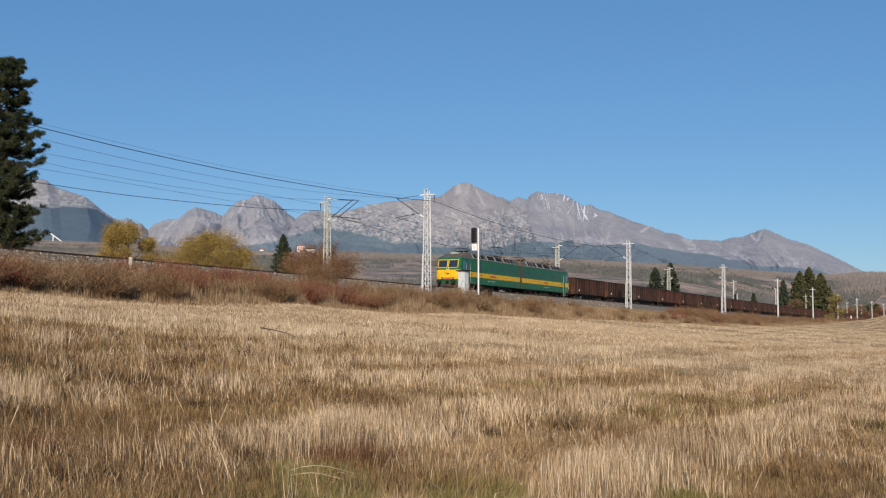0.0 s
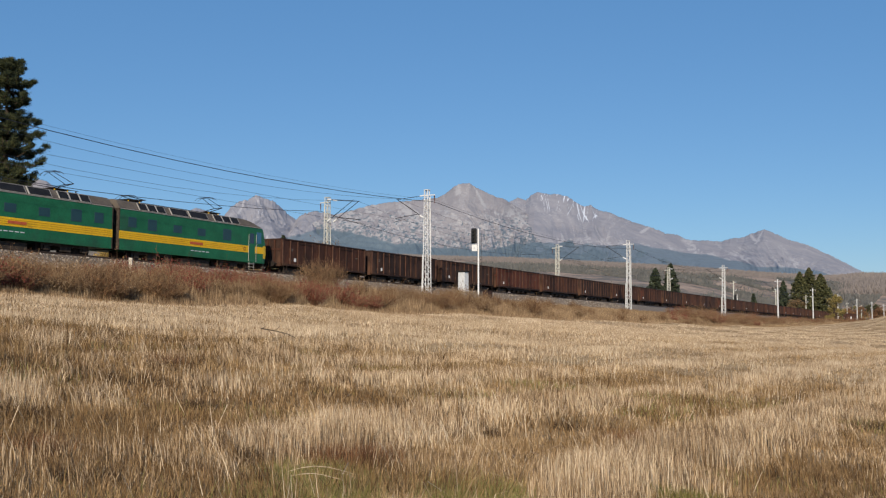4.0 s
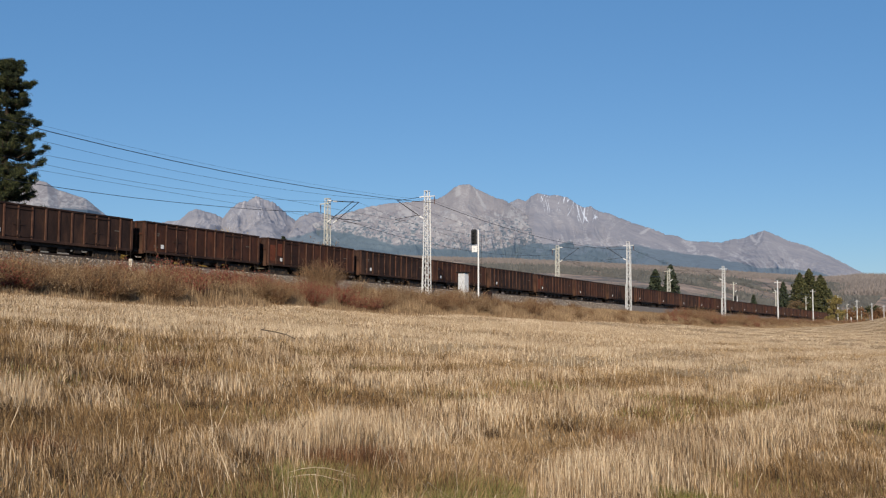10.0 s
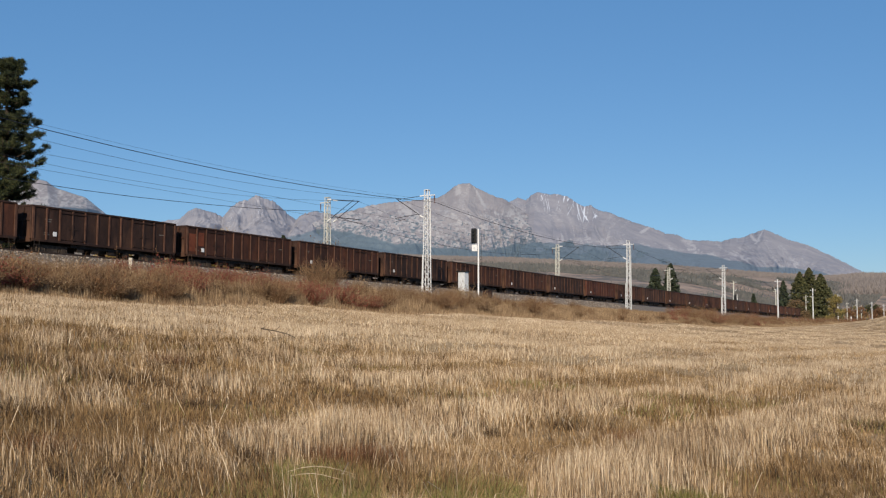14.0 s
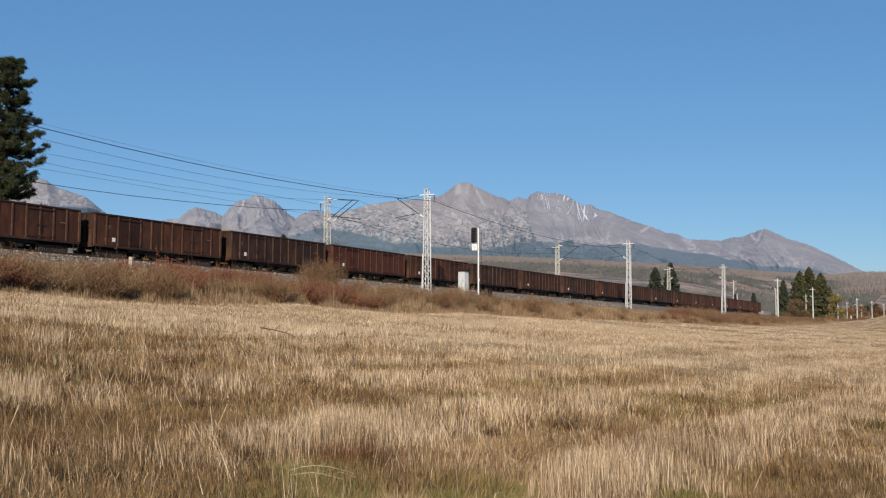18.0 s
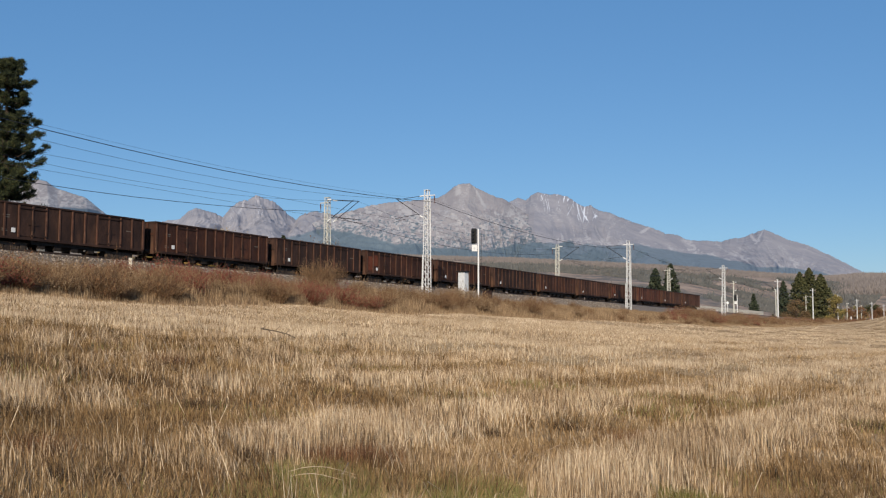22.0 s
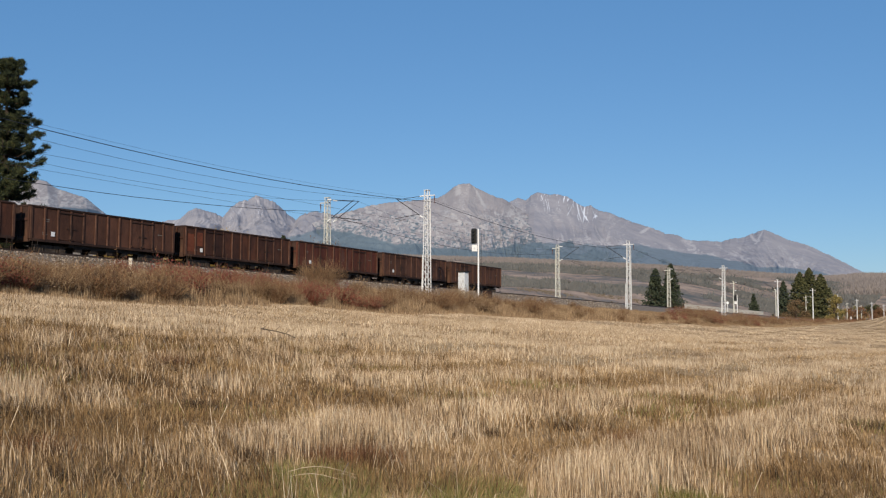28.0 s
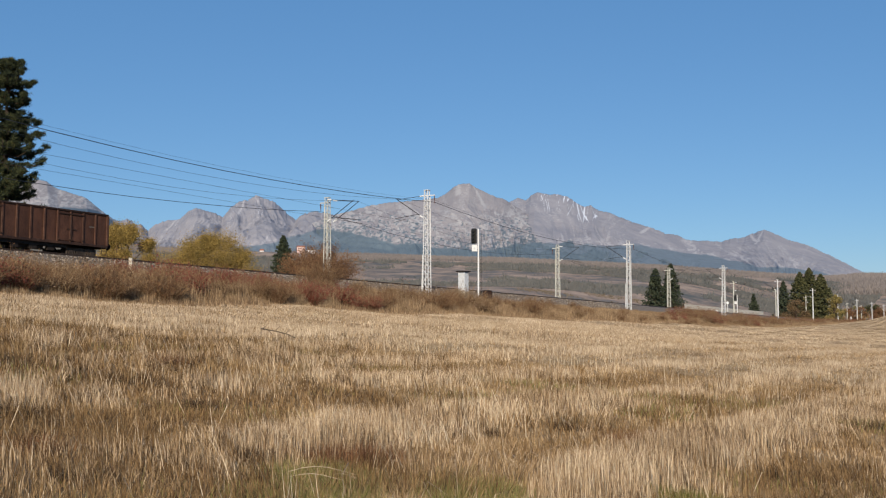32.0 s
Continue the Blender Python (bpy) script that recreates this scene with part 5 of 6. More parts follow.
def shrubs():
    """The overgrown bank between the field and the ballast."""
    rng = np.random.default_rng(12)
    protos = []
    for i, (h, r, st, lf, leafmat, lab) in enumerate(((1.5, 0.9, 85, 1300, "russet", "bare brown shrub with a few russet leaves on the bank"),
                                                      (1.2, 0.8, 70, 2200, "redleaf", "low shrub with dark red autumn leaves on the bank"),
                                                      (1.8, 0.9, 110, 900, "twig", "tall bare grey-brown shrub on the bank"),
                                                      (1.0, 0.9, 80, 1100, "weeds", "tan dried weed clump on the bank"),
                                                      (1.35, 1.0, 80, 1900, "russet", "russet-leaved shrub on the bank"))):
        (v, f), (lv, lf2) = shrub_meshes(40 + i, h, r, st, lf)
        protos.append((flat_mesh("shrub_stem", v, f, M["twig"]), flat_mesh("foliage", lv, lf2, M[leafmat]), lab))
    spots = []
    for i in range(350):
        s = rng.uniform(-50, 0) if i < 180 else rng.uniform(0, 40) if i < 265 else rng.uniform(40, 150)
        spots.append((s, 8.5 + 8.2 * rng.uniform(0, 1) ** 0.85))
    for s, lat in spots:
        x, y, _ = line_at(s, lat)
        x, y = float(x), float(y)
        red = vnoise(np.array([s / 9.0]), np.array([lat / 4.0]), 21)[0]
        if -14 < s < -6.5 or -24 < s < -20:
            red = max(red, 0.5 + (0.2 if lat < 11 else 0.0))
        if s > -8 and lat > 12.8 and rng.uniform(0, 1) < 0.55:
            continue
        k = int(rng.choice([0, 3, 4, 2])) if red < 0.47 else int(rng.choice([1, 1, 4] if s < -6 or s > 60 else [0, 3, 4]))
        if 0 < s < 40 and lat > 11:
            k = int(rng.choice([0, 0, 3, 4]))
        sc = rng.uniform(0.7, 1.15) * (0.62 if lat < 11.2 else 0.95 if lat < 14 else 0.85) * (1.05 if s < 0 else 0.9)
        if s < 30:
            top = rng.uniform(-1.5, -0.85) + (0.35 if red > 0.62 else 0.0)
            low = float(np.interp(lat, [7.2, 12.0, 16.5], [-1.05, -2.35, -3.10]))
            sc = min(max(top - low, 0.45), 1.45 if lat < 12.5 else rng.uniform(0.9, 1.6)) / (0.9 * (1.5, 1.2, 1.8, 1.0, 1.35)[k])
        e = thing("shrub", on_ground(x, y, 0.06, rz=rng.uniform(0, 360)) @ Matrix.Diagonal((sc, sc, sc * rng.uniform(0.85, 1.15), 1)), protos[k][2], "shrub", "shrubs on the bank")
        for nm, me in (("shrub_stem", protos[k][0]), ("foliage", protos[k][1])):
            o = new(nm, me)
            o.parent = e
    # farther along the bank the brush runs together
    soft = []
    for i, (h, r, st, lf, lm) in enumerate(((1.5, 1.1, 30, 420, "russet"), (1.3, 1.1, 30, 520, "redleaf"))):
        soft.append((shrub_meshes(60 + i, h, r, st, lf), lm))
    for q in range(2):
        ((v, f), (lv, lf2)), lm = soft[q]
        V1, F1, V2, F2 = [], [], [], []
        for i in range(330 if q == 0 else 150):
            s, lat = 90 + 380 * rng.uniform(0, 1) ** 1.2, rng.uniform(8.5, 16.5)
            x, y, _ = line_at(s, lat)
            a, sc = rng.uniform(0, 6.28), rng.uniform(0.7, 1.35) * (1.0 if s < 150 else 0.9)
            rot = np.array([[math.cos(a), -math.sin(a), 0], [math.sin(a), math.cos(a), 0], [0, 0, 1]]) * sc
            o = np.array([float(x), float(y), float(ground_z(x, y)) - 0.05])
            for src, fs, VV, FF in ((v, f, V1, F1), (lv, lf2, V2, F2)):
                FF.append(fs + sum(len(t) for t in VV))
                VV.append(src @ rot.T + o)
        tagged(new("far_brush", flat_mesh("far_brush", np.concatenate(V1), np.concatenate(F1), M["twig"])), "bare brown brush along the railway bank", "brush", kind="stuff")
        tagged(new("far_brush", flat_mesh("far_brush", np.concatenate(V2), np.concatenate(F2), M[lm])), "russet and red autumn brush along the railway bank", "brush", kind="stuff")
    # the rounded bare shrub that stands out against the train
    (v, f), (lv, lf2) = shrub_meshes(77, 2.7, 1.8, 360, 4200)
    x, y, _ = line_at(-2.0, 9.4)
    e = thing("large_shrub", on_ground(float(x), float(y)), "large rounded bare shrub with reddish twigs on the bank", "shrub")
    for nm, me in (("shrub_stem", flat_mesh("shrub_stem", v, f, M["twig"])), ("foliage", flat_mesh("foliage", lv, lf2, M["russet"]))):
        o = new(nm, me)
        o.parent = e


def blades(rng, x, y, h, w, lean, segs, material, name, label, base_z=None):
    """Grass blades: tapering, bent strips."""
    n = len(x)
    z = ground_z(x, y) - 0.02 if base_z is None else base_z
    a = 7.0 * vnoise(x / 1.9, y / 1.9, 33) + rng.normal(0, 1.9, n)
    dx, dy = np.cos(a), np.sin(a)
    f = rng.uniform(0, math.pi, n)
    wx, wy = np.cos(f) * w / 2, np.sin(f) * w / 2
    b = np.stack([x, y, z], 1)
    side = np.stack([wx, wy, np.zeros(n)], 1)
    top = b + np.stack([dx * lean * h, dy * lean * h, h * np.sqrt(np.maximum(0.1, 1 - lean ** 2))], 1)
    if segs == 1:
        V = np.stack([b - side, b + side, top], 1).reshape(-1, 3)
        F = np.arange(3 * n).reshape(n, 3)
    else:
        mid = b + np.stack([dx * lean * h * 0.32, dy * lean * h * 0.32, h * 0.55], 1)
        V = np.stack([b - side, b + side, mid + side * 0.8, mid - side * 0.8, top], 1).reshape(-1, 3)
        k = 5 * np.arange(n)[:, None]
        F = np.concatenate([k + np.array([[0, 1, 2]]), k + np.array([[0, 2, 3]]), k + np.array([[3, 2, 4]])])
    return tagged(new(name, flat_mesh(name, V, F, material)), label, "grass", kind="stuff")


def field():
    """Stubble and dry grass in rows along the line, with thin greener patches."""
    rng = np.random.default_rng(3)

    def scatter(y0, y1, density, half=0.50):
        n = int(half * (y1 * y1 - y0 * y0) * density)
        y = np.sqrt(rng.uniform(y0 * y0, y1 * y1, n))
        x = rng.uniform(-half, half, n) * y
        return x, y

    def lush(x, y):
        return np.max([np.exp(-((x - cx) / rx) ** 2 - (np.maximum(y - cy, 0) / 0.75) ** 2) for cx, cy, rx in ((-1.1, 10.1, 0.55), (0.3, 10.2, 0.5), (2.45, 10.4, 0.45))], axis=0)

    def mown(x, y):
        """Trodden hollows where the stubble is thin and low."""
        e = 0.35 * (fbm(x / 1.1, y / 1.1, 61, 3) - 0.5)
        return np.max([smooth(1.15, 0.6, np.hypot((x - cx) / rx, (y - cy) / ry) + e) for cx, cy, rx, ry in ((4.5, 21.5, 1.7, 1.5), (-2.4, 17.1, 1.2, 1.2), (-2.5, 13.6, 0.9, 0.8), (5.3, 22.1, 1.2, 1.2), (7.6, 19.7, 0.9, 1.2), (3.4, 12.2, 0.9, 0.7), (-6.5, 25.0, 2.0, 1.6))], axis=0)

    def rows(x, y):
        s, lat = line_coords(x, y)
        u = x * math.cos(0.50) - y * math.sin(0.50)
        wob = 0.16 * (fbm(x / 7, y / 7, 14, 2) - 0.5)
        r = 0.5 - 0.5 * np.cos(2 * math.pi * ((u + 2.1) / 3.3 + wob))
        r = smooth(0.22, 0.85, r) * (0.75 + 0.25 * smooth(0.3, 0.55, fbm(x / 3.2, y / 3.2, 19, 2)))
        r = np.maximum(r, 0.85 * smooth(24, 46, y) * (1 - 0.65 * smooth(0.10, 0.28, x / y)))
        r = r * (1 - 0.85 * mown(x, y))
        low = smooth(11.6, 10.0, y + 1.2 * (vnoise(x / 0.9, y / 0.9, 23) - 0.5)) * lush(x, y)
        p = fbm(x / 4.5, y / 4.5, 17, 3)
        c = vnoise(x / 0.55, y / 0.55, 18)
        dull = smooth(0.0, -0.30, x / y) * smooth(34, 22, y) * smooth(0.25, 0.5, fbm(x / 1.8, y / 1.8, 27, 2))
        return s, lat, r * (1 - low) * (1 - 0.6 * dull), 0.42 + (p - 0.42) * (1 - 0.6 * smooth(30, 60, y)) - 0.9 * low - 0.18 * dull, c
    zones = ((6.0, 14, 1350, 0.0056, 2), (14, 24, 720, 0.0090, 2), (24, 32, 400, 0.0135, 1), (32, 45, 330, 0.0150, 1), (45, 90, 115, 0.026, 1), (90, 230, 22, 0.060, 1), (230, 460, 9, 0.10, 1))
    for y0, y1, dens, w, segs in zones:
        x, y = scatter(y0, y1, dens)
        s, lat, r, p, c = rows(x, y)
        keep = (lat > 15.2 + 0.8 * vnoise(s / 3, s * 0, 2)) & (rng.uniform(0, 1, len(x)) < 0.12 + 0.66 * r + 0.3 * smooth(30, 80, y) + 0.5 * (p - 0.38) + 0.4 * (c - 0.4) - 0.22 * smooth(12.5, 10.5, y))
        x, y, r, p, c = x[keep], y[keep], r[keep], p[keep], c[keep]
        n = len(x)
        h = (0.03 + 0.19 * r + 0.16 * np.clip(p - 0.3, 0, 1) + 0.08 * c) * rng.uniform(0.45, 1.35, n)
        h = h * (0.7 + 0.3 * smooth(17, 30, lat[keep])) * (1 - 0.42 * smooth(14, 34, y))
        lean = np.clip(np.abs(rng.normal(0.08, 0.26, n)) + 0.75 * smooth(0.5, 0.85, vnoise(x / 0.9, y / 0.9, 39)) * rng.uniform(0.3, 1, n), 0, 0.93) * (1 - 0.5 * r)
        # Zones beyond 30 m take the brightened copy of straw.
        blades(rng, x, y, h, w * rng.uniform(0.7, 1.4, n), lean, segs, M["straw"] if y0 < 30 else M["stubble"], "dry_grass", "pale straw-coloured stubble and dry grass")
    x, y = rng.uniform(-9, 9, 60000), rng.uniform(-9, 7, 60000)
    k = (np.hypot(x, y) > 0.8) & ((y < 6.0) | (np.abs(x) > 0.5 * y))
    x, y = x[k], y[k]
    n = len(x)
    blades(rng, x, y, rng.uniform(0.08, 0.34, n), 0.006 * rng.uniform(0.7, 1.5, n), np.abs(rng.normal(0.1, 0.3, n)).clip(0, 0.9), 1, M["straw"], "dry_grass", "pale straw-coloured stubble and dry grass")
    x, y = scatter(6.0, 40, 110)
    s, lat, r, p, c = rows(x, y)
    g = vnoise(x / 3.1, y / 2.3, 44)
    keep = (g + 0.5 * (1 - r) + 0.08 * rng.uniform(-1, 1, len(x)) > 1.13 - 0.35 * mown(x, y) + 0.4 * smooth(22, 30, y)) & (lat > 16.5)
    x, y = x[keep], y[keep]
    n = len(x)
    blades(rng, x, y, rng.uniform(0.06, 0.2, n), 0.007 + 0.0004 * y, rng.uniform(0, 0.7, n), 1, M["green_grass"], "green_grass", "short green grass in gaps of the stubble")
    x, y = rng.uniform(-2.6, 3.6, 90000), rng.uniform(8.0, 11.4, 90000)
    k = lush(x, y) * 1.25 > rng.uniform(0.15, 1, len(x)) * (0.5 + vnoise(x / 0.35, y / 0.3, 91))
    x, y = x[k], y[k]
    blades(rng, x, y, rng.uniform(0.05, 0.15, len(x)), 0.005, rng.uniform(0, 0.8, len(x)), 1, M["green_grass"], "green_grass", "fresh green grass at the edge of the stubble")
    for cx, cy, rad, n in ((-1.07, 11.25, 0.22, 1500), (-0.72, 11.4, 0.16, 700), (2.6, 14.5, 0.25, 900), (-4.7, 19.0, 0.3, 900), (-3.6, 9.9, 0.16, 700)):
        x, y = rng.normal(cx, rad, n), rng.normal(cy, rad * 0.8, n)
        blades(rng, x, y, rng.uniform(0.06, 0.26, n), 0.008, rng.uniform(0, 0.8, n), 1, M["russet"], "withered_clump", "rust-brown withered weed clump in the stubble")
    # Dark clumps added to deepen the gaps between the stems.
    for cx, cy, rad, n in ((-3.01, 8.76, 0.10, 260), (-2.74, 9.07, 0.08, 260), (-8.4, 26.2, 0.28, 700), (-6.3, 16.1, 0.25, 700), (-5.76, 17.1, 0.22, 700), (-4.6, 19.0, 0.28, 700), (-4.4, 19.9, 0.22, 600),
                           (-4.2, 15.5, 0.24, 800), (-3.1, 14.1, 0.22, 800), (-1.87, 10.8, 0.09, 700), (0.61, 14.0, 0.08, 400), (-4.4, 11.6, 0.16, 900), (7.66, 19.7, 0.30, 700), (1.67, 15.1, 0.12, 400), (2.66, 18.9, 0.2, 500)):
        x, y = rng.normal(cx, rad, n), rng.normal(cy, rad * 0.8, n)
        blades(rng, x, y, rng.uniform(0.05, 0.24, n), 0.007, rng.uniform(0, 0.9, n), 1, M["gap_weed"], "dark_weed_clump", "very dark weed clump added to darken a gap in the stubble")
    # low thatch between the stems
    for y0, y1, dens, w in ((6.0, 14, 1800, 0.006), (14, 30, 520, 0.012), (30, 75, 45, 0.028)):
        x, y = scatter(y0, y1, dens)
        s, lat, r, p, c = rows(x, y)
        k = (lat > 16.2) & (rng.uniform(0, 1, len(x)) < 0.95 - 0.4 * r)
        x, y = x[k], y[k]
        n = len(x)
        blades(rng, x, y, rng.uniform(0.05, 0.16, n), w * rng.uniform(0.7, 1.4, n), rng.uniform(0.1, 0.93, n), 1, M["thatch"], "low_thatch", "low withered brown grass between the stems")
    # stalks lying across the stubble, and upright dark seed stalks
    x, y = scatter(7.5, 26, 5.0)
    n = len(x)
    blades(rng, x, y, rng.uniform(0.3, 0.75, n), 0.005 + 0.0002 * y, rng.uniform(0.86, 0.985, n), 2, M["straw"], "fallen_stalks", "long pale stalks lying across the stubble")
    # single straight stalks that stand out pale above the rest
    x, y = scatter(8.0, 38, 16.0)
    k = vnoise(x / 1.3, y / 1.3, 83) + 0.25 * rows(x, y)[2] > 0.62 + 0.25 * rng.uniform(-1, 1, len(x))
    x, y = x[k], y[k]
    n = len(x)
    blades(rng, x, y, rng.uniform(0.16, 0.44, n), 0.006 + 0.00025 * y, rng.uniform(0.02, 0.4, n), 1, M["stalk"], "pale_stalks", "straight pale stalks standing above the stubble")
    x, y = scatter(8.0, 28, 1.1)
    k = vnoise(x / 3.5, y / 3.5, 29) > 0.62
    x, y = np.repeat(x[k], 5), np.repeat(y[k], 5)
    x, y = x + rng.normal(0, 0.05, len(x)), y + rng.normal(0, 0.05, len(x))
    n = len(x)
    blades(rng, x, y, rng.uniform(0.25, 0.5, n), 0.005 + 0.0004 * y, rng.uniform(0, 0.35, n), 2, M["brown"], "seed_stalks", "dark dried seed stalks standing in the field")
    # withered brown weeds, thickest in the part of the field below the pine
    for y0, y1, dens, w in ((6.0, 14, 900, 0.009), (14, 30, 330, 0.016), (30, 60, 24, 0.032)):
        x, y = scatter(y0, y1, dens)
        s, lat, r, p, c = rows(x, y)
        m = fbm(x / 1.6, y / 1.3, 52, 3) + 0.32 * smooth(0.06, -0.34, x / y) - 0.05 - 0.16 * r - 0.10 * smooth(16, 40, y)
        k = (lat > 16.4) & (m > 0.56 + 0.1 * rng.uniform(-1, 1, len(x)))
        x, y = x[k], y[k]
        n = len(x)
        blades(rng, x, y, rng.uniform(0.05, 0.26, n), w * rng.uniform(0.7, 1.5, n), rng.uniform(0.05, 0.9, n), 1, M["brown"], "brown_weeds", "withered reddish-brown weeds among the stubble")
    # tussocks: sheaves that lean outwards from one root
    n = 520
    y = np.sqrt(rng.uniform(9.6 ** 2, 30 ** 2, n))
    x = rng.uniform(-0.42, 0.40, n) * y
    k = rng.uniform(0, 1, n) < 0.25 + 0.75 * smooth(0.02, -0.3, x / y)
    x, y = x[k], y[k]
    for q, (mat, lab) in enumerate((("brown", "dark withered tussock among the stubble"), ("straw", "pale leaning tussock of dry grass"), ("thatch", "dull olive-brown tussock of dry grass"))):
        tx, ty = np.repeat(x[q::3], 60), np.repeat(y[q::3], 60)
        tx, ty = tx + rng.normal(0, 0.07, len(tx)), ty + rng.normal(0, 0.07, len(tx))
        blades(rng, tx, ty, rng.uniform(0.12, 0.38, len(tx)), 0.004 + 0.0003 * ty, rng.uniform(0.05, 0.9, len(tx)), 2, M[mat], "tussocks", lab)
    # tall dried weeds on the bank
    n = 400000
    s, lat = -75 + 330 * rng.uniform(0, 1, n) ** 1.5, rng.uniform(7.4, 18.4, n)
    x, y, _ = line_at(s, lat)
    clump = vnoise(x / 0.8, y / 0.8, 61)
    h = (0.15 + 1.7 * clump ** 1.3) * rng.uniform(0.5, 1.1, n) * np.interp(lat, [7.4, 9, 11, 15.4, 16.9, 18.0], [0.20, 0.45, 0.75, 0.9, 0.42, 0.20]) * np.interp(s, [-20, -9, 20, 120], [1.1, 1.15, 0.8, 0.75])
    blades(rng, x, y, h, 0.026 + 0.00012 * y, np.clip(np.abs(rng.normal(0.1, 0.2, n)), 0, 0.8), 1, M["weeds"], "dry_weeds", "tall dried brown weeds on the railway bank")


def fallen_branch():
    e = thing("fallen_branch", on_ground(-4.68, 30.4, -0.22, rz=14), "dark dry branch lying on the stubble", "branch")
    bm = bmesh.new()
    stem_bm(bm, [(-0.35, 0, 0.16), (0.0, 0.0, 0.10), (0.35, 0.02, 0.02), (0.6, 0, -0.10)], 0.018, 0.010, 5)
    for x, dz in ((-0.3, 0.12), (-0.15, -0.12), (0.05, 0.13), (0.2, -0.10), (0.35, 0.10)):
        rod(bm, (x, 0, 0.1 - 0.15 * x), (x + 0.12, 0.05, 0.1 - 0.15 * x + dz), 0.009, 0.005, 4)
    part("stem", bm, M["bark"], e)


def bent_straws():
    """Long bleached straws bowed over at the edge of the green patch."""
    for x0, y0, ln, up, turn in ((-1.42, 10.15, 0.62, 0.07, 4), (-1.38, 10.0, 0.5, 0.04, -9), (-0.80, 10.25, 0.34, 0.06, 150), (0.95, 10.6, 0.4, 0.05, 30)):
        e = thing("bent_straw", on_ground(x0, y0, -0.02, rz=turn), "long bleached straw bowed over the grass", "straw", "bent straws")
        bm = bmesh.new()
        stem_bm(bm, [(ln * t, 0.04 * math.sin(5 * t), up * math.sin(math.pi * min(1, 0.12 + 0.9 * t))) for t in (0, 0.2, 0.4, 0.6, 0.8, 1.0)], 0.0032, 0.002, 5)
        part("stem", bm, M["stalk"], e)


def trees():
    def at(px, depth, **k):
        x = depth * (px - 784) / 1943
        return on_ground(x, depth, 0.1, **k)
    pine(16.9, 2.85, 2, at(4, 80), "tall dark green pine beside the railway")
    broadleaf("yellow_willow", 5.3, 2.75, 5, M["gold"], at(218, 87), "bushy willow with yellow autumn leaves behind the tracks", 60000, 0.047)
    broadleaf("yellow_willow", 5.5, 4.5, 6, M["gold"], at(364, 98), "wide bushy willow with golden leaves behind the tracks", 85000, 0.047)
    conifer("spruce_tree", 10.3, 3.7, 7, M["spruce"], at(501, 145), "small dark green spruce behind the tracks", 34, 40, leaf=0.14)
    HB = (7.6 - float(ground_z(106 * (566 - 784) / 1943, 106.0))) / 0.72
    (v, f), (lv, lf) = shrub_meshes(78, HB, 3.6, 1100, 60000, 0.05)
    e = thing("brown_bush", at(566, 106), "wide rounded brown leafless bush behind the tracks", "shrub")
    for nm, me in (("shrub_stem", flat_mesh("shrub_stem", v, f, M["twig"])), ("foliage", flat_mesh("foliage", lv, lf, M["russet"]))):
        o = new(nm, me)
        o.parent = e
    conifer("spruce_tree", 15.1, 6.0, 9, M["spruce"], at(1160, 300), "dark green spruce beyond the railway", 26, 26, leaf=0.30)
    conifer("spruce_tree", 16.5, 6.4, 10, M["spruce"], at(1187, 305), "dark green spruce beyond the railway", 26, 26, leaf=0.30)
    conifer("spruce_tree", 15.2, 4.6, 11, M["spruce"], at(1386, 380), "dark spruce behind a mast", 22, 20, leaf=0.36)
    conifer("spruce_tree", 11.5, 3.6, 12, M["spruce"], at(1333, 400), "small dark spruce beyond the railway", 16, 18, leaf=0.34)
    conifer("dense_spruce", 20.5, 9.6, 13, M["olive"], at(1415, 425), "dense dark olive-green conifer beyond the railway", 30, 28, leaf=0.42)
    conifer("dense_spruce", 22.5, 10.4, 14, M["olive"], at(1432, 430), "tall dense dark olive-green conifer beyond the railway", 30, 28, leaf=0.42)
    conifer("dense_spruce", 20.0, 9.6, 15, M["olive"], at(1452, 428), "dense dark olive-green conifer beyond the railway", 30, 28, leaf=0.42)
    conifer("dense_spruce", 14.5, 5.2, 21, M["spruce"], at(1467, 432), "smaller dark green conifer at the edge of the group", 22, 20, leaf=0.40)
    broadleaf("russet_tree", 9.0, 6.0, 18, M["russet"], at(1512, 520), "rust-brown low tree at the end of the field", 2200, 0.32)
    broadleaf("olive_tree", 10.0, 5.0, 19, M["olive"], at(1545, 560), "dull green tree at the end of the field", 2200, 0.36)
    broadleaf("russet_tree", 9.0, 6.5, 20, M["russet"], at(1566, 540), "rust-brown low tree at the end of the field", 2200, 0.34)
    broadleaf("yellow_birch", 9.2, 3.3, 16, M["dull_gold"], at(1475, 345), "dull yellow autumn tree beside the railway", 5200, 0.17)
    broadleaf("russet_tree", 8.0, 4.6, 17, M["dull_russet"], at(1409, 360), "rust-brown low tree beside the railway", 5200, 0.17)


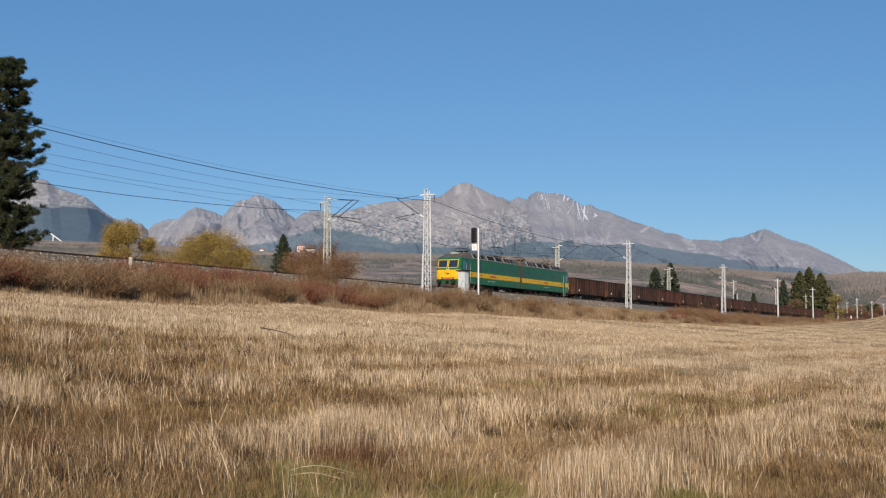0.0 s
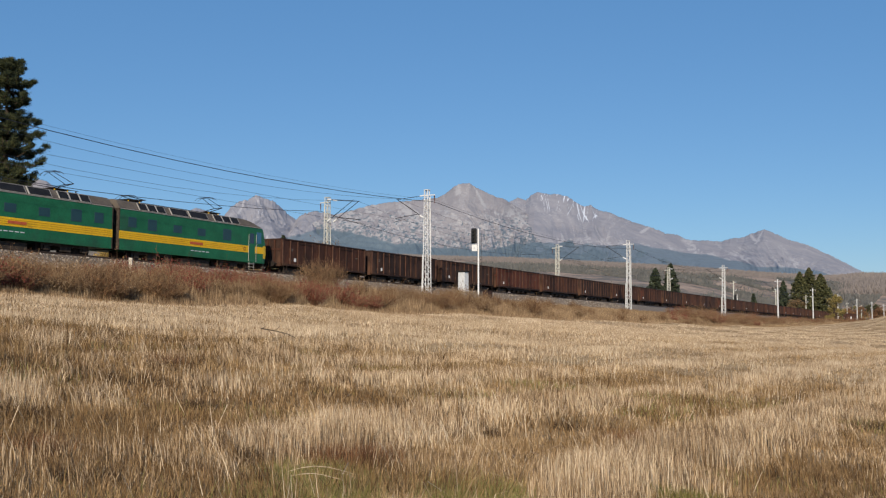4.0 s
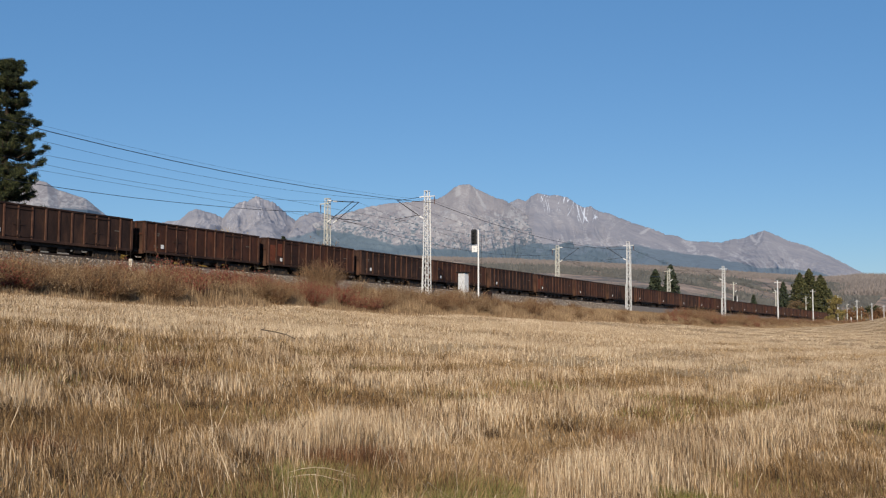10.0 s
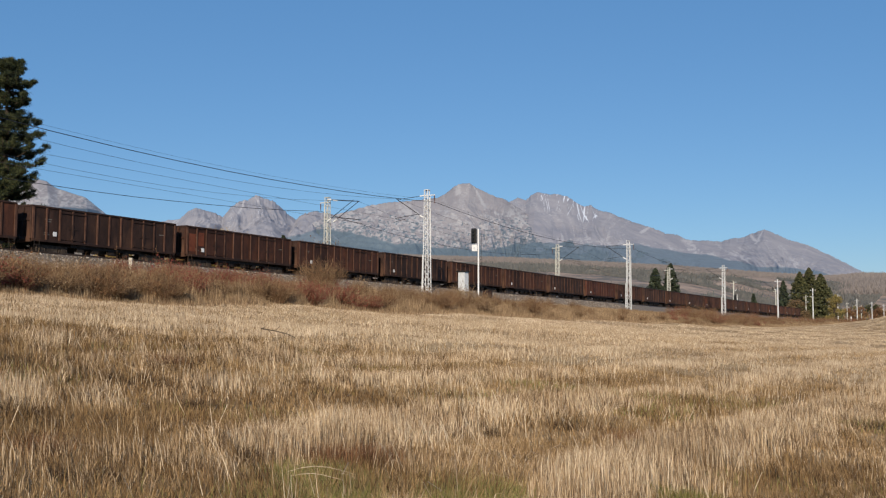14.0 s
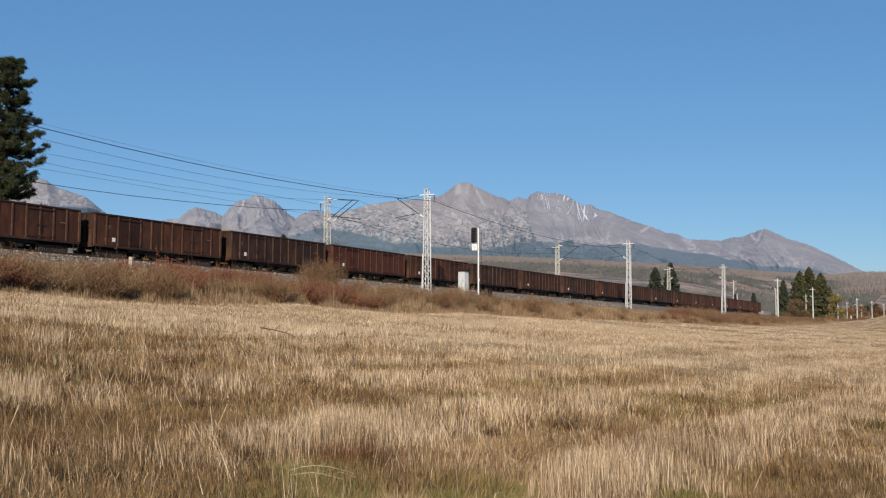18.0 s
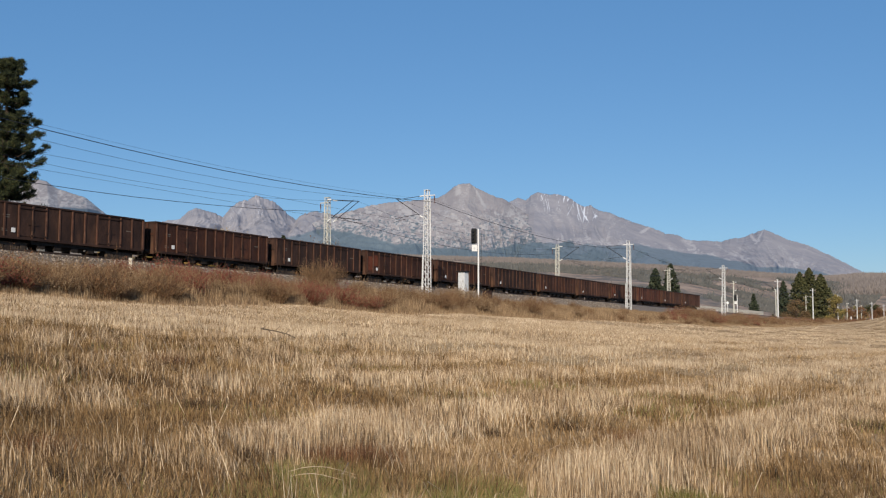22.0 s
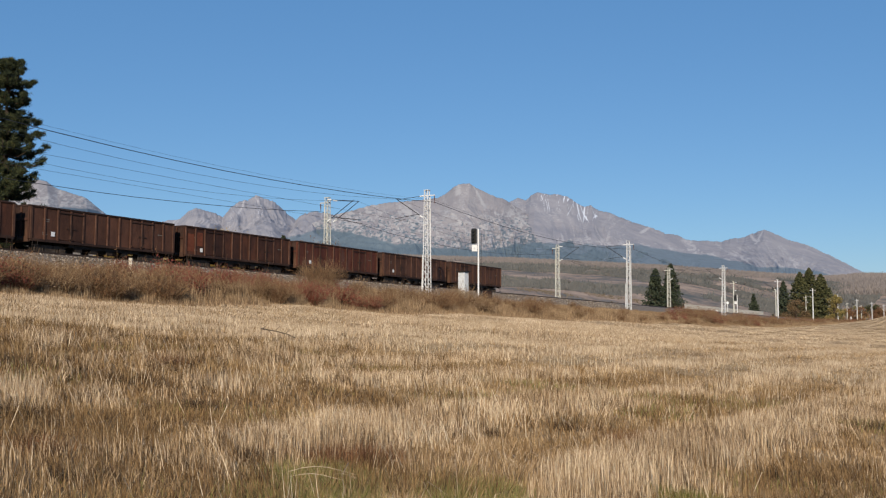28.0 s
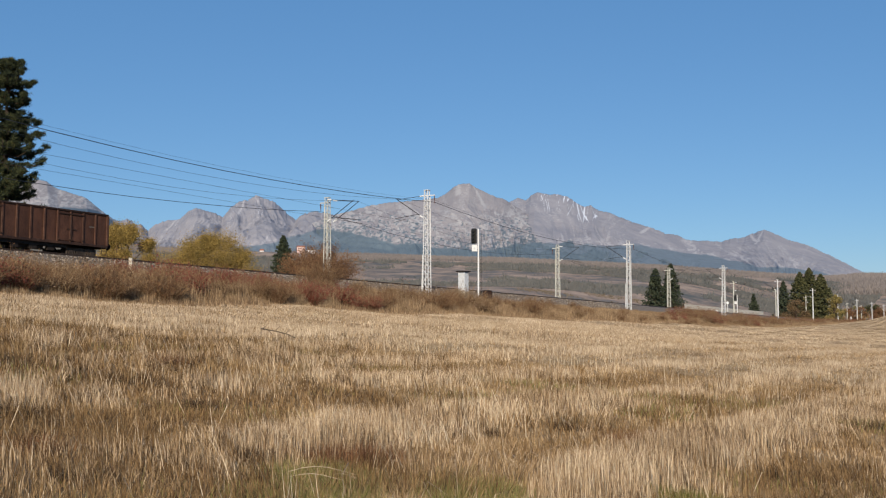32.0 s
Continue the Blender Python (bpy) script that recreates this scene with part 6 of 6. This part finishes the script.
def far_woods():
    """Woods and hedges on the rising land, too many to count."""
    rng = np.random.default_rng(8)

    def thickets(x, y, h, r, material, label):
        n, k = len(x), 7
        z = ground_z(x, y)
        V = np.zeros((n, k, 3, 3))
        for q in range(k):
            a = rng.uniform(0, 2 * math.pi, n)
            tip = rng.uniform(0.25, 1.0, n)
            px, py, pz = x + np.cos(a) * r * 0.5, y + np.sin(a) * r * 0.5, z + h * rng.uniform(-0.1, 0.25, n)
            w = h * rng.uniform(0.05, 0.13, n)
            V[:, q, 0] = np.stack([px - w, py, pz], 1)
            V[:, q, 1] = np.stack([px + w, py + rng.normal(0, 0.3, n) * w, pz], 1)
            V[:, q, 2] = np.stack([px + np.cos(a) * r * (1.2 - 0.8 * tip), py + np.sin(a) * r * (1.2 - 0.8 * tip), z + h * (0.35 + 0.65 * tip)], 1)
        F = np.arange(n * k * 3).reshape(-1, 3)
        tagged(new("far_woods", flat_mesh("far_woods", V.reshape(-1, 3), F, material)), label, "woods", kind="stuff")
    # leafless woods along the foot of the mountains
    n = 85000
    y = rng.uniform(1050, 1800, n)
    x = rng.uniform(-0.46, 0.5, n) * y
    k = fbm(x / 230, y / 130, 70, 3) + 0.42 * smooth(1150, 1650, y) + 0.25 * smooth(0.34, 0.38, x / y) > 0.68
    k &= ~((np.abs(x / y + 0.137) < 0.042) & (y < 1720) & (y > 900))
    x, y = x[k], y[k]
    hs = rng.uniform(1.5, 5.6, len(x)) * (1 - 0.45 * smooth(0.2, 0.32, x / y) + 1.3 * smooth(0.345, 0.385, x / y))
    thickets(x, y, hs, hs * rng.uniform(0.3, 0.6, len(x)), M["hazed_bare_wood"], "grey-brown leafless woods at the foot of the mountains")
    # dark brush and spruce groups on the meadows
    n = 290000
    y = np.sqrt(rng.uniform(640 ** 2, 1350 ** 2, n))
    x = rng.uniform(-0.46, 0.5, n) * y
    s, lat = line_coords(x, y)
    k = (lat < -40) & (smooth(0.50, 0.62, fbm(x / 70, y / 150, 77, 4) + 0.03 * smooth(0.05, 0.3, x / y)) > rng.uniform(0.02, 1, n))
    x, y = x[k], y[k]
    h = rng.uniform(0.9, 3.2, len(x)) * np.where(rng.uniform(0, 1, len(x)) > 0.96, 2.2, 1.0) * (0.55 + 0.45 * smooth(650, 1000, y))
    thickets(x, y, h, h * rng.uniform(0.3, 0.7, len(x)), M["hazed_brush"], "dark brush and small spruces on the brown meadows")
    # hedges and rough brush on the nearer meadows
    n = 90000
    y = np.sqrt(rng.uniform(210 ** 2, 640 ** 2, n))
    x = rng.uniform(-0.44, 0.48, n) * y
    s, lat = line_coords(x, y)
    k = (lat < -22) & (smooth(0.50, 0.66, fbm(x / 34, y / 80, 93, 4)) > rng.uniform(0.02, 1, n))
    x, y = x[k], y[k]
    h = rng.uniform(0.25, 1.1, len(x)) * np.where(rng.uniform(0, 1, len(x)) > 0.97, 2.0, 1.0)
    thickets(x, y, h, h * rng.uniform(0.4, 0.9, len(x)), M["meadow_brush"], "low brown brush and hedges on the meadows beyond the line")
    # mixed autumn trees at the far end of the line
    for mat, lab, seed in (("olive", "olive-green trees at the far end of the line", 3), ("dull_gold", "yellowing trees at the far end of the line", 4), ("dull_russet", "brown autumn trees at the far end of the line", 5), ("hazed_bare_wood", "bare trees at the far end of the line", 6)):
        n = 420
        y = rng.uniform(560, 900, n)
        x = rng.uniform(0.345, 0.47, n) * y
        k = vnoise(x / 22, y / 60, 95 + seed) > 0.52
        x, y = x[k], y[k]
        hs = rng.uniform(2.5, 7.0, len(x))
        thickets(np.tile(x, 3), np.tile(y, 3), np.tile(hs, 3), np.tile(hs, 3) * 0.5, M[mat], lab)


def house(px, depth, w, d, h, wall, roof_m, label, roof_h=2.5):
    x = depth * (px - 784) / 1943
    e = thing("house", on_ground(x, depth, 1.0), label, "house", "distant houses")
    wl = part("wall", boxbm(-w / 2, w / 2, -d / 2, d / 2, 0, h), wall, e)
    bm = bmesh.new()
    v = [bm.verts.new(c) for c in ((-w / 2 - .4, -d / 2 - .4, h), (w / 2 + .4, -d / 2 - .4, h), (w / 2 + .4, d / 2 + .4, h), (-w / 2 - .4, d / 2 + .4, h), (-w / 2, 0, h + roof_h), (w / 2, 0, h + roof_h))]
    for f in ((0, 1, 5, 4), (2, 3, 4, 5), (1, 2, 5), (3, 0, 4), (3, 2, 1, 0)):
        bm.faces.new([v[i] for i in f])
    part("roof", bm, roof_m, e)
    k = max(2, int(w / 3.5))
    for i in range(k):
        for j in range(max(1, int(h / 3))):
            cx = -w / 2 + w * (i + 0.5) / k
            part("window", boxbm(cx - 0.6, cx + 0.6, -d / 2 - 0.05, -d / 2 + 0.05, 1 + 3 * j, 2.4 + 3 * j), M["glass"], e)
    return e


def village():
    house(533, 1680, 12, 9, 11, M["pink"], M["tile"], "pink multi-storey guest house with red roof on the hillside", 2.0)
    house(550, 1675, 13, 8, 7, M["white"], M["steel_dark"], "low white building with dark roof on the hillside", 2.0)
    house(463, 1700, 6, 6, 4, M["white"], M["tile"], "small white house on the hillside")
    house(573, 1680, 7, 7, 7, M["pink"], M["tile"], "small pink house on the hillside")
    house(245, 1690, 13, 9, 7, M["white"], M["tile"], "white house among trees on the hillside")
    house(266, 1690, 9, 9, 9, M["white"], M["tile"], "tall white house among trees on the hillside")


def ski_jump():
    """White inrun on its tower, far up the slope."""
    x = 1600 * (98 - 784) / 1943
    z = 1.6 + (557 - 432) / 1943 * 1600
    e = thing("ski_jump", pose(x, 1600, z), "white ski-jump ramp on its tower on the wooded slope", "ski jump")
    bm = bmesh.new()
    rod(bm, (-8, 0, 15), (10, 0, 2), 0.9, None, 6)
    part("inrun", bm, M["white"], e)
    bm = bmesh.new()
    rod(bm, (-4.5, 0, -20), (-4.5, 0, 13), 0.9, None, 6)
    part("tower", bm, M["white"], e)
    part("landing", boxbm(2, 8, -2, 2, -20, -3), M["white"], e)


ground()
mountains()
ski_jump()
railway()
overhead()
lineside()
far_side()
train()
trees()
fallen_branch()
bent_straws()
village()
far_woods()
shrubs()
field()
motions()
